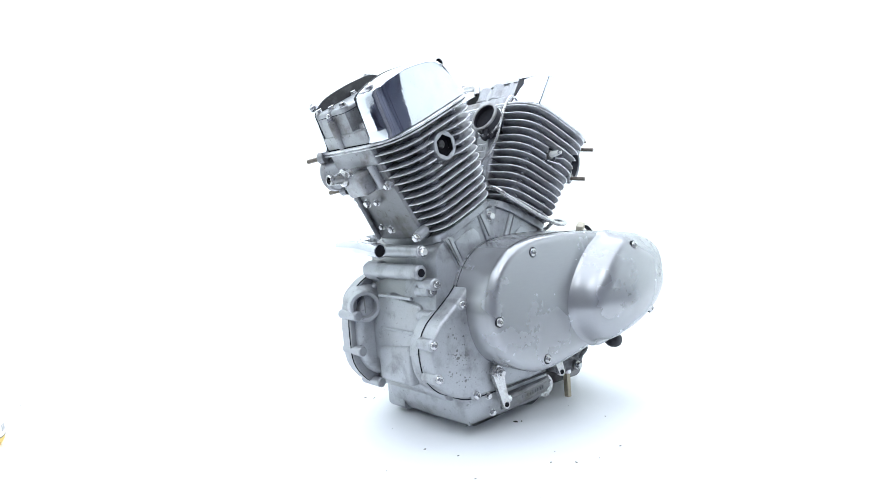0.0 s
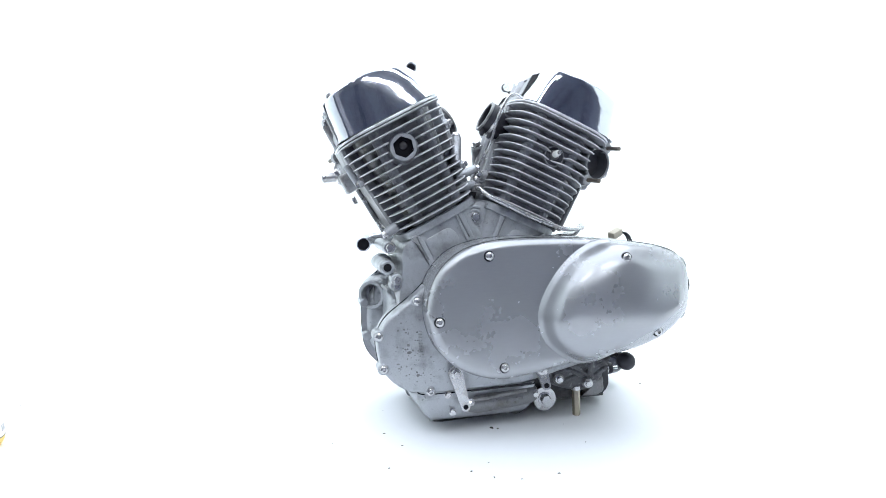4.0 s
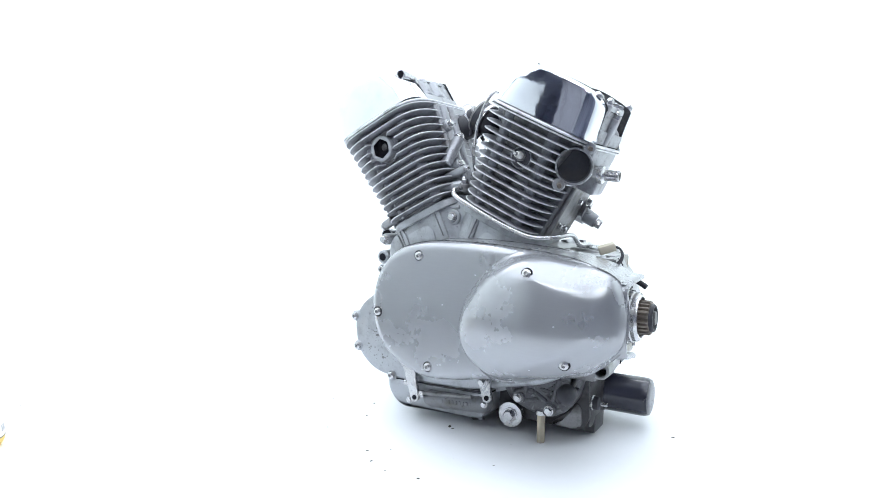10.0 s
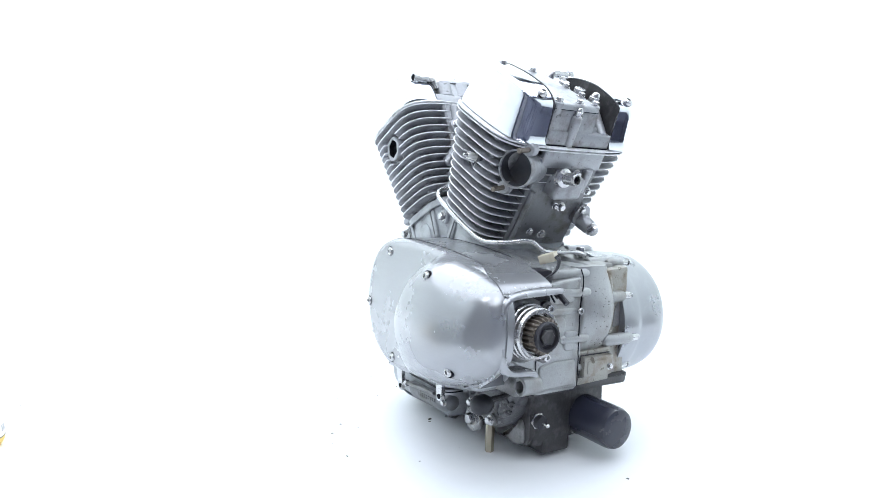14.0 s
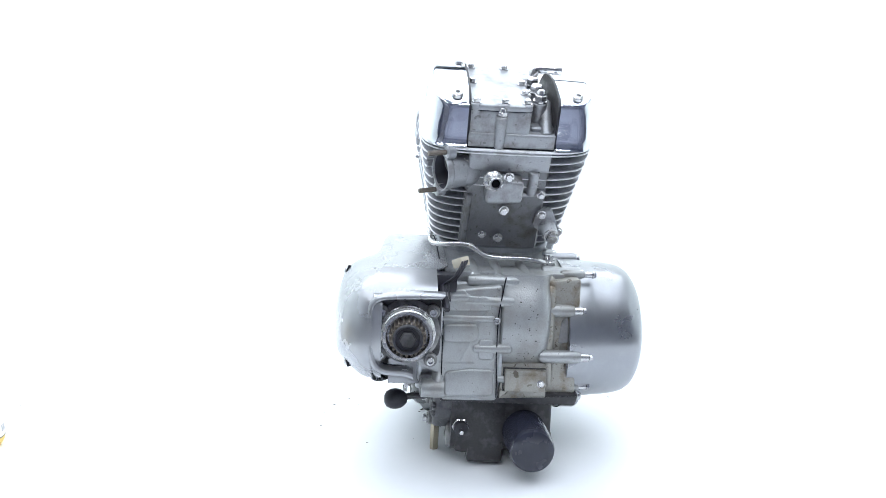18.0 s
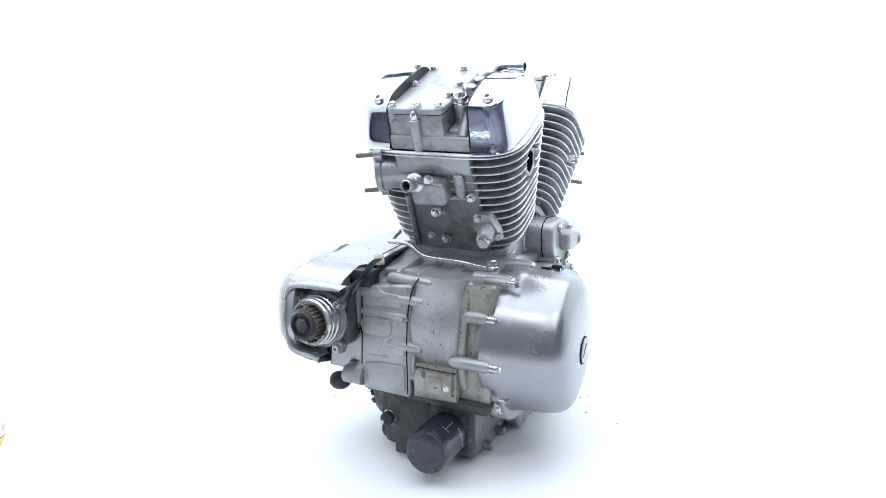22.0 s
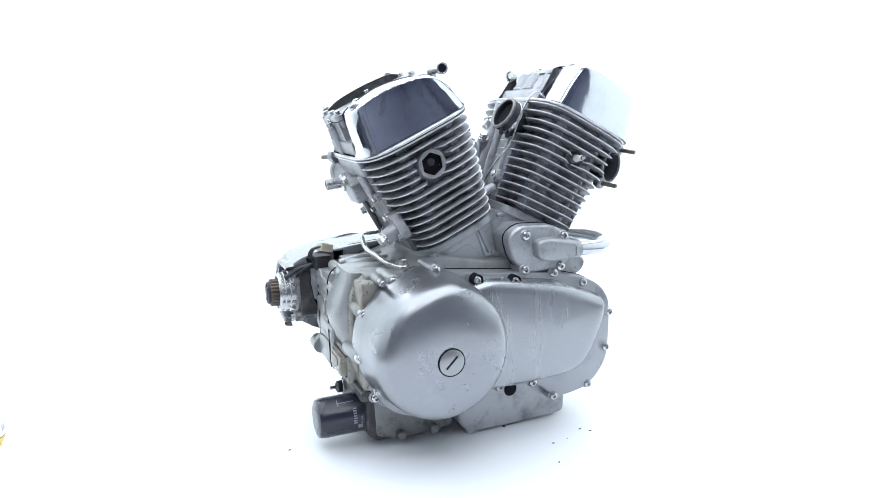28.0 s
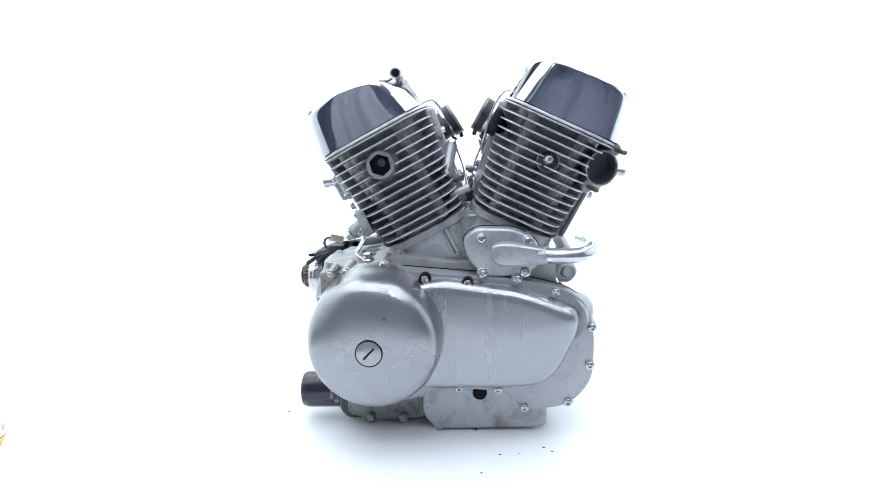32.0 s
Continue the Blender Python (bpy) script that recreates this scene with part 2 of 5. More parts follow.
def bolt_mesh(kind):
    bm = bmesh.new()
    if kind == "hex":
        lathe((0, 0, 0), (0, 0, 1), [(0.0068, 0), (0.0068, 0.0012), (0.0060, 0.0014)], 16, bm)
        lathe((0, 0, 0.0012), (0, 0, 1), [(0.0054, 0), (0.0054, 0.0042), (0.0044, 0.0052)], 6, bm)
    elif kind == "button":
        lathe((0, 0, 0), (0, 0, 1), [(0.0058, 0), (0.0058, 0.0018), (0.0052, 0.0034), (0.0036, 0.0046), (0.0024, 0.0048), (0.0022, 0.0022)], 16, bm)
    elif kind == "socket":
        lathe((0, 0, 0), (0, 0, 1), [(0.0052, 0), (0.0052, 0.0052), (0.0047, 0.0058), (0.0028, 0.0058), (0.0026, 0.0025)], 16, bm)
    elif kind == "acorn":
        lathe((0, 0, 0), (0, 0, 1), [(0.0080, 0), (0.0080, 0.0016), (0.0070, 0.0018)], 16, bm)
        lathe((0, 0, 0.0016), (0, 0, 1), [(0.0068, 0), (0.0068, 0.0055), (0.0058, 0.0065)], 6, bm)
        lathe((0, 0, 0.007), (0, 0, 1), [(0.0055, 0), (0.0050, 0.003), (0.0032, 0.0055), (0.001, 0.0063)], 16, bm)
    me = bpy.data.meshes.new("bolt_" + kind)
    bmesh.ops.recalc_face_normals(bm, faces=bm.faces)
    bm.to_mesh(me)
    bm.free()
    me.materials.append(STEEL)
    for p in me.polygons:
        p.use_smooth = True
    me.set_sharp_from_angle(angle=radians(32))
    return me


BOLTS = {k: bolt_mesh(k) for k in ("hex", "button", "socket", "acorn")}


def bolt(kind, pos, normal, parent, size=1.0, name="bolt"):
    ob = new(name, BOLTS[kind])
    ob.parent = shallow(parent)
    ob.matrix_local = aim(pos, normal, random.uniform(0, 3)) @ Matrix.Scale(size, 4)
    return ob


def arc(cx, cz, r, a0, a1, n=24):
    return [Vector((cx + r * math.cos(radians(a0 + (a1 - a0) * i / n)), cz + r * math.sin(radians(a0 + (a1 - a0) * i / n)))) for i in range(n + 1)]


# ---- the booth: table, turntable, white sweep, dim room ----
def sheet(name, rows, mat, label, kind="structure"):
    bm = loft(rows, (False, False), closed=False)
    ob = link(name, bm, mat)
    return tagged(ob, label, kind=kind)


def booth():
    front = [Vector((p.x, p.y * 0.97)) for p in arc(0, 0, 0.84, 180, 360, 64)]
    bm = loft([[Vector((p.x, p.y, z)) for p in front] for z in (-0.05, -0.006, -0.004)])
    tagged(link("table_top", bm, WHITE), "white table sheet, brightly lit and almost blown out", kind="structure")
    bm = rbox((-1.6, 0.0, -0.05), (1.6, 1.5, -0.004), 0)
    tagged(link("sweep_floor", bm, WHITE), "white paper sweep behind the turntable", kind="structure")
    # the sweep: side walls and a back wall with rounded corners
    plan = [(-1.55, -1.7), (-1.55, -0.4), (-1.55, 1.0), (-1.5, 1.25), (-1.25, 1.4), (1.25, 1.4), (1.5, 1.25), (1.55, 1.0), (1.55, 0.2), (1.55, -0.84)]
    pts = curve_through([(x, y, 0) for x, y in plan], 5, closed=False)
    inner = [[p + Vector((0, 0, z)) for p in pts] for z in (-0.004, 0.35, 0.7, 1.1, 1.5, 1.7)]
    sheet("backdrop", inner, PAPER, "white paper backdrop curving round the table")
    # Unseen panel added only for the lighter bands it reflects in the chrome.
    sheet("band_panel", [[Vector((x, y, z)) for x, y in ((-1.25, -1.95), (-0.85, -2.12), (-0.40, -2.20))] for z in (-0.6, 0.6, 2.1)], BAND_PANEL, "pale grey panel, unseen, added to put lighter bands into the chrome")
    bm = rbox((-3.2, -4.2, -0.85), (3.2, 3.0, -0.8), 0)
    tagged(link("floor", bm, ROOM), "dim grey studio floor", kind="structure")
    bm = rbox((-3.2, -4.2, 2.6), (3.2, 3.0, 2.65), 0)
    tagged(link("ceiling", bm, ROOM), "dim grey studio ceiling", kind="structure")
    for name, lo, hi in (("wall_south", (-3.2, -4.25, -0.8), (3.2, -4.2, 2.6)), ("wall_north", (-3.2, 3.0, -0.8), (3.2, 3.05, 2.6)),
                         ("wall_west", (-3.25, -4.2, -0.8), (-3.2, 3.0, 2.6)), ("wall_east", (3.2, -4.2, -0.8), (3.25, 3.0, 2.6))):
        tagged(link(name, rbox(lo, hi, 0), ROOM), "dim grey studio wall", kind="structure")


def turntable():
    bm = lathe((0, 0, -0.003), (0, 0, 1), [(0.55, 0), (0.55, 0.002), (0.548, 0.003)], 96)
    return tagged(link("turntable", bm, DISC_WHITE), "round white turntable disc with specks of grit on it", "turntable")


def grit():
    bm = bmesh.new()
    rnd = random.Random(4)
    spots = [(-0.157, -0.063, 3), (-0.137, -0.110, 3), (-0.233, -0.077, 2), (-0.164, -0.172, 2.5), (-0.062, -0.209, 3), (-0.038, -0.232, 3), (0.001, -0.087, 5), (0.009, -0.092, 3),
             (-0.006, -0.245, 2), (-0.034, -0.192, 2), (0.044, -0.2435, 3), (0.303, 0.021, 3), (0.114, -0.169, 2), (-0.002, 0.090, 5), (-0.0365, 0.171, 3), (-0.062, 0.167, 2),
             (-0.0115, 0.222, 2.5), (-0.097, 0.148, 3), (-0.107, 0.160, 3)]
    for _ in range(12):
        a, r = rnd.uniform(0, 6.28), rnd.uniform(0.12, 0.46)
        spots.append((r * math.cos(a), r * math.sin(a), rnd.uniform(0.5, 1.1)))
    for x, y, s in spots:
        s *= 0.00045
        k = rnd.uniform(0, 3.1)
        e = rnd.uniform(1.0, 2.0)
        n = 7
        ring = lambda q, h: [Vector((x, y, h)) + Matrix.Rotation(k, 3, "Z") @ Vector((math.cos(6.283 * i / n) * s * e * q * rnd.uniform(0.7, 1.2), math.sin(6.283 * i / n) * s * q * rnd.uniform(0.7, 1.2), 0)) for i in range(n)]
        loft([ring(1, 0.0001), ring(0.9, s * 0.4), ring(0.4, s * 0.7)], bm=bm)
    return tagged(link("grit", bm, DIRT), "dark specks of grit scattered on the white disc", "grit", kind="stuff")


def crumb():
    bm = loft([[Vector((-0.7876 + r * math.cos(6.283 * i / 7) * 1.6, 0.0358 + r * math.sin(6.283 * i / 7), z)) for i in range(7)] for r, z in ((0.0016, -0.004), (0.0014, -0.0032), (0.0006, -0.0026))])
    return tagged(link("crumb", bm, GREY_INK), "tiny grey crumb lying on the white table", "crumb")


def bottle():
    x, y = -0.740, -0.134
    ob = new("bottle")
    ob.location = (x, y, -0.004)
    tagged(ob, "yellow plastic bottle with a white printed label on the table", "bottle")
    part("body", lathe((0, 0, 0), (0, 0, 1), [(0.030, 0), (0.036, 0.002), (0.0412, 0.010), (0.0423, 0.0155), (0.0418, 0.017), (0.0406, 0.067), (0.0415, 0.070), (0.0435, 0.095), (0.040, 0.102), (0.022, 0.110), (0.014, 0.112), (0.014, 0.118)], 40), YELLOW, ob)
    part("label", lathe((0, 0, 0), (0, 0, 1), [(0.0425, 0.0175), (0.0411, 0.067)], 40, caps=(False, False)), LABEL, ob, "white paper label")
    part("band", lathe((0, 0, 0), (0, 0, 1), [(0.0422, 0.0155), (0.0427, 0.0160), (0.0426, 0.0175)], 40, caps=(False, False)), RUST, ob, "thin brown band")
    part("cap", lathe((0, 0, 0.117), (0, 0, 1), [(0.017, 0), (0.017, 0.014), (0.015, 0.016)], 24), LABEL, ob, "white screw cap")
    for a in (12, 18, 24):
        bm = bmesh.new()
        rows = [[Vector(((0.0433 - 0.028 * z) * math.cos(radians(a + d)), (0.0433 - 0.028 * z) * math.sin(radians(a + d)), z)) for d in (0, 2, 4)] for z in (0.024, 0.034)]
        loft(rows, (False, False), closed=False, bm=bm)
        part("print_bar", bm, GREY_INK, ob)
    return ob


# ---- the engine ----
PHI = radians(26)


def CYL(front):
    """From a cylinder's own axes (u across, v along the crank, w up its bore) to the engine's."""
    s = 1 if front else -1

    def f(u, v, w):
        return Vector((0.003 + s * (u * math.cos(PHI) - w * math.sin(PHI)), s * v, 0.18 + s * 0.0035 + u * math.sin(PHI) + w * math.cos(PHI)))
    return f


def V2(pts):
    return [Vector(p) for p in pts]


def superellipse(a, b, n=144, k=4.2):
    out = []
    for i in range(n):
        t = 2 * math.pi * i / n
        c, s = math.cos(t), math.sin(t)
        out.append(Vector((a * math.copysign(abs(c) ** (2 / k), c), b * math.copysign(abs(s) ** (2 / k), s))))
    return out


def fin_size(w):
    k = (w - 0.15) / 0.142
    return 0.0632 + 0.0193 * k, 0.0915 + 0.0205 * k


def cylinder(engine, front):
    f = CYL(front)
    D = lambda u, v, w: f(u, v, w) - f(0, 0, 0)
    who = "front" if front else "rear"
    hw, pw = 0.2535, 0.2415
    outward, along = Vector((-0.373, 0.928)), Vector((0.928, 0.373))
    # barrel core; the fins stop short of the exhaust outlet
    def plan(w, d):
        a, b = fin_size(w)
        out = superellipse(a - d, b - d)
        for p in out:
            # the fins break off round the two plug bosses
            if p.y < 0 and math.hypot(p.x + 0.0055, w - hw) < 0.0235:
                p.y = max(p.y, d - 0.0885)
            elif p.y > 0 and math.hypot(p.x + 0.004, w - pw) < 0.0145:
                p.y = min(p.y, 0.090 - d)
            # and stop at the exhaust outlet
            rel, h = Vector((p.x + 0.075, p.y - 0.083)), 0.0238 ** 2 - (w - 0.262) ** 2
            if p.x < -0.02 and p.y > 0.02 and h > 0 and abs(rel.dot(along)) < math.sqrt(h) and rel.dot(outward) > -0.026:
                p.x, p.y = p - outward * (rel.dot(outward) + 0.026)
        return out
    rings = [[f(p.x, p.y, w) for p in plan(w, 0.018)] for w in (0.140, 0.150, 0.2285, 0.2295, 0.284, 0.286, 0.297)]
    barrel = part("cylinder", loft(rings), GRIMY_SHADED, engine, "finned cylinder with shade coloured into its gaps, of the " + who + " bank")
    for i in range(13):
        w = 0.1520 + 0.01165 * i
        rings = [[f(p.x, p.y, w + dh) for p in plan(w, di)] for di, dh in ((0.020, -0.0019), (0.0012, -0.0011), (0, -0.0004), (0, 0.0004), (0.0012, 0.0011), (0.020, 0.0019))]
        # Flanks take the shaded gap grey, the tips the bright fin colour.
        fin = part("fin", loft(rings, (False, False)), FIN_SHADE, barrel)
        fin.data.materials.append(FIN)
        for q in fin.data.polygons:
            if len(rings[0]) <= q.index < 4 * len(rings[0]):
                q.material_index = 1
    for u in (-0.030, 0.034):
        for v in (-1, 1):
            part("stud_column", rod(f(u, v * 0.068, 0.148), f(u * 1.1, v * 0.089, 0.292), 0.0085, 10), FIN_SHADE, barrel)
    # base flange
    rings = [[f(p.x, p.y, w) for p in superellipse(0.0645 - d, 0.0800 - d)] for w, d in ((0.1325, 0.0008), (0.1335, 0), (0.1425, 0), (0.144, 0.0015))]
    part("base_flange", loft(rings), CAST, barrel)
    # smooth chain tunnel on the outer face
    out = rounded([(-0.052, 0.143), (0.056, 0.143), (0.054, 0.262), (0.054, 0.297), (-0.05, 0.297), (-0.05, 0.262)], 0.006)
    rings = []
    for du, ins in ((0.0, 0), (0.030, 0), (0.034, 0.003)):
        rings.append([f(-(0.0325 + du + 0.0135 * (p.y - 0.143) / 0.15), -p.x, p.y) for p in offset(out, ins)])
    part("chain_tunnel", loft(rings), TUNNEL, barrel, "smooth oil-stained block between the fins")
    # cast inlet block on the face towards the vee
    out = rounded([(-0.038, 0.143), (0.040, 0.143), (0.046, 0.262), (0.050, 0.297), (-0.050, 0.297), (-0.044, 0.262)], 0.006)
    rings = [[f(0.0325 + du + 0.0185 * (p.y - 0.143) / 0.15, p.x, p.y) for p in offset(out, ins)] for du, ins in ((0.0, 0), (0.0275, 0), (0.0305, 0.003))]
    block = part("inlet_block", loft(rings), HEAD, barrel, "cast inlet face towards the other cylinder")
    for v, w1, r in ((-0.026, 0.290, 0.0085), (-0.004, 0.290, 0.0085), (0.030, 0.240, 0.0050)):
        part("casting_rib", rod(f(0.0620, v, 0.150), f(0.0620 + 0.125 * (w1 - 0.150), v * 1.08, w1), r, 14), HEAD, block)
    for v, w in ((-0.034, 0.255), (-0.034, 0.190), (0.036, 0.180)):
        k = 0.066 + 0.0185 * (w - 0.143) / 0.15
        part("bolt_boss", lathe(f(k - 0.004, v, w), D(1, 0, 0), [(0.0095, 0), (0.0090, 0.0070), (0.0075, 0.0080)], 18), HEAD, block)
        bolt("hex", f(k + 0.0040, v, w), D(1, 0, 0), block, 0.95)
    part("inlet_stub", rod(f(0.060, -0.052, 0.196), f(0.086, -0.026, 0.230), 0.0092), HEAD, block, "slanting cast boss with a bolt")
    bolt("hex", f(0.086, -0.026, 0.230), D(0.52, 0.52, 0.68), block, 1.25)
    for v, r in ((-0.024, 0.0150), (0.008, 0.0165), (0.038, 0.0120)):
        part("casting_column", rod(f(0.056, v, 0.296), f(0.054, v, 0.346), r, 20, 0.15), HEAD, block)
        part("column_collar", lathe(f(0.0555, v, 0.317), D(0, 0, 1), [(r, 0), (r + 0.0012, 0.001), (r + 0.0012, 0.004), (r, 0.005)], 20), HEAD, block)
    # head block: a full-width shelf, a narrower rocker box and its lid
    out = rounded(V2([(-0.078, 0.297), (0.072, 0.297), (0.071, 0.317), (-0.077, 0.317)]), 0.003)
    head = part("cylinder_head", domed(out, lambda p, v: f(p.x, v, p.y), -0.053, 0.053, 0.002, 2), HEAD, engine, "cast head of the " + who + " bank")
    out = rounded(V2([(-0.0745, 0.310), (0.068, 0.310), (0.064, 0.3445), (-0.0725, 0.3445)]), 0.003)
    part("rocker_box", domed(out, lambda p, v: f(p.x, v, p.y), -0.0205, 0.0525, 0.002, 2), HEAD, head)
    out = rounded(V2([(-0.0735, -0.022), (-0.0735, 0.0535), (0.065, 0.0535), (0.066, -0.012), (0.052, -0.023)]), 0.008)
    lid = part("rocker_cover", domed(out, lambda p, w: f(p.x, p.y, w), 0.3435, 0.3515, 0.0035, 3), CAST, head, "flat cast rocker cover")
    gasket(out, lambda p, w: f(p.x, p.y, w), 0.3440, lid, 0.0003, 0.0004)
    for u, v in ((-0.067, 0.046), (-0.067, 0.012), (-0.066, -0.015), (0.0, 0.047), (0.057, 0.045), (0.057, 0.0), (0.0, -0.017), (-0.034, -0.017)):
        part("bolt_boss", lathe(f(u, v, 0.334), D(0, 0, 1), [(0.0065, 0), (0.0072, 0.010), (0.0072, 0.0170), (0.0062, 0.0180)], 14), HEAD, lid)
        bolt("hex", f(u, v, 0.3520), D(0, 0, 1), lid, 0.85)
    part("side_rib", rod(f(-0.070, -0.043, 0.312), f(-0.030, -0.043, 0.342), 0.008), HEAD, head)
    for u, w1 in ((-0.010, 0.3465), (0.024, 0.3440)):
        part("stud_column", rod(f(u, -0.0345, 0.300), f(u, -0.0345, w1), 0.0095), HEAD, head)
        bolt("hex", f(u, -0.0345, w1), D(0, 0, 1), head, 1.55)
    part("fitting_arm", sweep(curve_through([f(0.024, -0.0345, 0.3505), f(0.034, -0.040, 0.354), f(0.046, -0.044, 0.351)], 4, False), 0.0024, 8), GRIMY_SHADED, head)
    # second step of the casting under the columns
    part("head_step", domed(rounded(V2([(-0.066, -0.054), (-0.066, -0.022), (0.040, -0.022), (0.040, -0.054)]), 0.006), lambda p, w: f(p.x, p.y, w), 0.300, 0.322, 0.004, 3), HEAD, head)
    # head joint lip
    rings = [[f(p.x, p.y, w) for p in plan(0.292, d)] for w, d in ((0.2945, 0.001), (0.2955, 0.0), (0.2970, 0.0), (0.2980, 0.0015))]
    part("head_gasket", loft(rings), FIN, head)
    gasket(rounded(V2([(-0.0785, -0.053), (-0.0785, 0.053), (0.0725, 0.053), (0.0725, -0.053)]), 0.003), lambda p, w: f(p.x, p.y, w), 0.2985, head, 0.0012, 0.0006)
    # acorn studs
    bm = rod(f(-0.0745, 0.015, 0.297), f(-0.0745, 0.015, 0.338), 0.0072)
    part("stud_column", bm, HEAD, head)
    bolt("acorn", f(-0.0745, 0.015, 0.338), D(0, 0, 1), head, 0.85)
    bm = rod(f(-0.042, -0.0345, 0.297), f(-0.042, -0.0345, 0.347), 0.0095)
    part("stud_column", bm, HEAD, head)
    bolt("acorn", f(-0.042, -0.0345, 0.347), D(0, 0, 1), head, 1.15)
    # chrome side covers: wide corner bends, a bowed face and a sloping top
    for side in (-1, 1):
        if side < 0:
            us, ws = (-0.090, -0.079, -0.066, -0.045, -0.010, 0.035, 0.058, 0.085), (0.334, 0.3475, 0.3560, 0.3610, 0.3640, 0.3560, 0.3390, 0.306)
        else:
            us, ws = (-0.092, -0.082, -0.070, -0.054, -0.035, 0.000, 0.035, 0.048, 0.057, 0.080), (0.315, 0.333, 0.3475, 0.3570, 0.3610, 0.3625, 0.3610, 0.3585, 0.3530, 0.335)
        fine = curve_through([(a, b + (0.004 if front else 0), 0) for a, b in zip(us, ws)], 6, False)
        top = lambda u, fine=fine: float(np.interp(u, [q.x for q in fine], [q.y for q in fine]))
        u0, u1, r0, r1 = -0.0775, (0.0765 if side < 0 else 0.071), 0.023, 0.022
        taper = 0.085 if side < 0 else 0.16
        face = 0.1035
        plan2 = [Vector((u0, 0.055)), Vector((u0, 0.070))]
        plan2 += [Vector((u0 + r0 - r0 * math.cos(t), face - r0 + r0 * math.sin(t))) for t in [math.pi / 2 * i / 7 for i in range(8)]]
        n = 24
        plan2 += [Vector((x, face + 0.0030 * (1 - ((2 * x - u0 - u1 + r1 - r0) / (u1 - u0 - r0 - r1)) ** 2))) for x in [u0 + r0 + (u1 - r1 - u0 - r0) * i / n for i in range(1, n)]]
        plan2 += [Vector((u1 - r1 + r1 * math.sin(t), face - r1 + r1 * math.cos(t))) for t in [math.pi / 2 * i / 7 for i in range(8)]]
        plan2 += [Vector((u1, 0.070)), Vector((u1, 0.055))]
        rings = []
        for t, ins, dw in ((0, 0, 0), (0.04, 0, 0), (0.08, 0, 0), (0.12, 0, 0), (0.25, 0, 0), (0.4, 0, 0), (0.55, 0, 0), (0.8, 0, 0), (1, 0, -0.0045), (1, 0.0004, -0.0026), (1, 0.0014, -0.0011), (1, 0.0032, -0.0002), (1, 0.0060, 0.0)):
            ring = []
            for p in plan2:
                x = p.x * (1 - (0.085 if p.x < 0 else taper) * t)
                if p.x < -0.07:
                    x -= 0.0040 * max(0, 1 - t / 0.16) ** 2
                x -= math.copysign(min(ins * 0.7, abs(x)), x) if abs(p.x) > 0.055 else 0
                v = max(0.055, p.y - 0.0075 * t * min(1, (p.y - 0.055) / 0.03) - ins)
                ring.append(f(x, side * v, 0.2995 + t * (top(x) - 0.2995) + dw))
            rings.append(ring)
        rings.append([f(p.x * 0.85, side * 0.0552, top(p.x * 0.85) + 0.0005) for p in plan2])
        cover = part("chrome_cover", loft(rings, (True, False)), CHROME, head, "mirror-bright chrome side cover", 50)
        edge = [Vector((u0 + 0.002, 0.2998))] + [Vector((x, top(x) + 0.0008)) for x in [u0 * 0.91 + (u1 - u0) * 0.91 * i / 32 for i in range(33)]] + [Vector((u1 - 0.002, 0.2998))]
        # Near-black plate holds the cover's inner shade and dark reflection in its colour.
        part("cover_inside", domed(edge, lambda p, v: f(p.x, v, p.y), side * 0.0525, side * 0.0549, 0.0005, 1), OILY_SHADED, cover, "dark inner plate, coloured for the shaded inside of the cover")
        part("edge_strip", sweep([f(p.x, side * 0.0535, p.y - 0.0008) for p in edge], 0.0014, 8), RUBBER, cover, "black rubber edge strip")
        bolt("button", f(-0.058, side * (0.069 if side > 0 else 0.076), top(-0.058)), D(-0.3, 0, 1), cover, 1.2)
        bolt("button", f(0.045, side * 0.062, top(0.045)), D(0.3, 0, 1), cover, 1.0)
    # breather pipe
    bu, bw = (0.0618, 0.3471) if front else (0.0689, 0.3510)
    path = curve_through([f(bu - 0.004, -0.040, bw - 0.014), f(bu - 0.001, -0.045, bw - 0.001), f(bu, -0.056, bw), f(bu, -0.078, bw)], 5, False)
    bm = sweep(path, 0.0062, 16)
    hollow(f(bu, -0.074, bw), D(0, -1, 0), 0.0078, 0.0056, 0, 0.007, 20, 0.006, bm)
    pipe = part("breather_pipe", bm, STEEL, head, "short metal breather pipe")
    part("bore", lathe(f(bu, -0.0785, bw), D(0, -1, 0), [(0.0055, 0), (0.0054, 0.0012)], 20), DARK, pipe)
    # hex-shaped plug well
    bm = lathe(f(-0.0055, -0.060, hw), D(0, -1, 0), [(0.0245, 0), (0.0240, 0.028), (0.0200, 0.032), (0.0196, 0.0415), (0.0187, 0.0430), (0.0165, 0.0430)], 36, caps=(True, False))
    well = part("plug_well", bm, HEAD, barrel, "round boss with a hexagonal hole")
    a, b = ring_frame(D(0, -1, 0))
    rim, o = [], f(-0.0055, -0.103, hw)
    for i in range(36):
        t = 2 * math.pi * i / 36
        seg = math.pi / 3
        rr = 0.0134 / math.cos(((t + 0.3) % seg) - seg / 2)
        rim.append((a * math.cos(t) + b * math.sin(t)) * rr)
    circ = [(a * math.cos(2 * math.pi * i / 36) + b * math.sin(2 * math.pi * i / 36)) * 0.0165 for i in range(36)]
    back = D(0, 1, 0)
    part("hex_rim", loft([[o + p for p in circ], [o + p for p in rim], [o + p + back * 0.0015 for p in rim]], (False, False)), HEAD, well)
    part("bore", loft([[o + p * 0.999 + back * 0.0014 for p in rim], [o + p * 0.97 + back * 0.0090 for p in rim]], (False, True)), DARK, well)
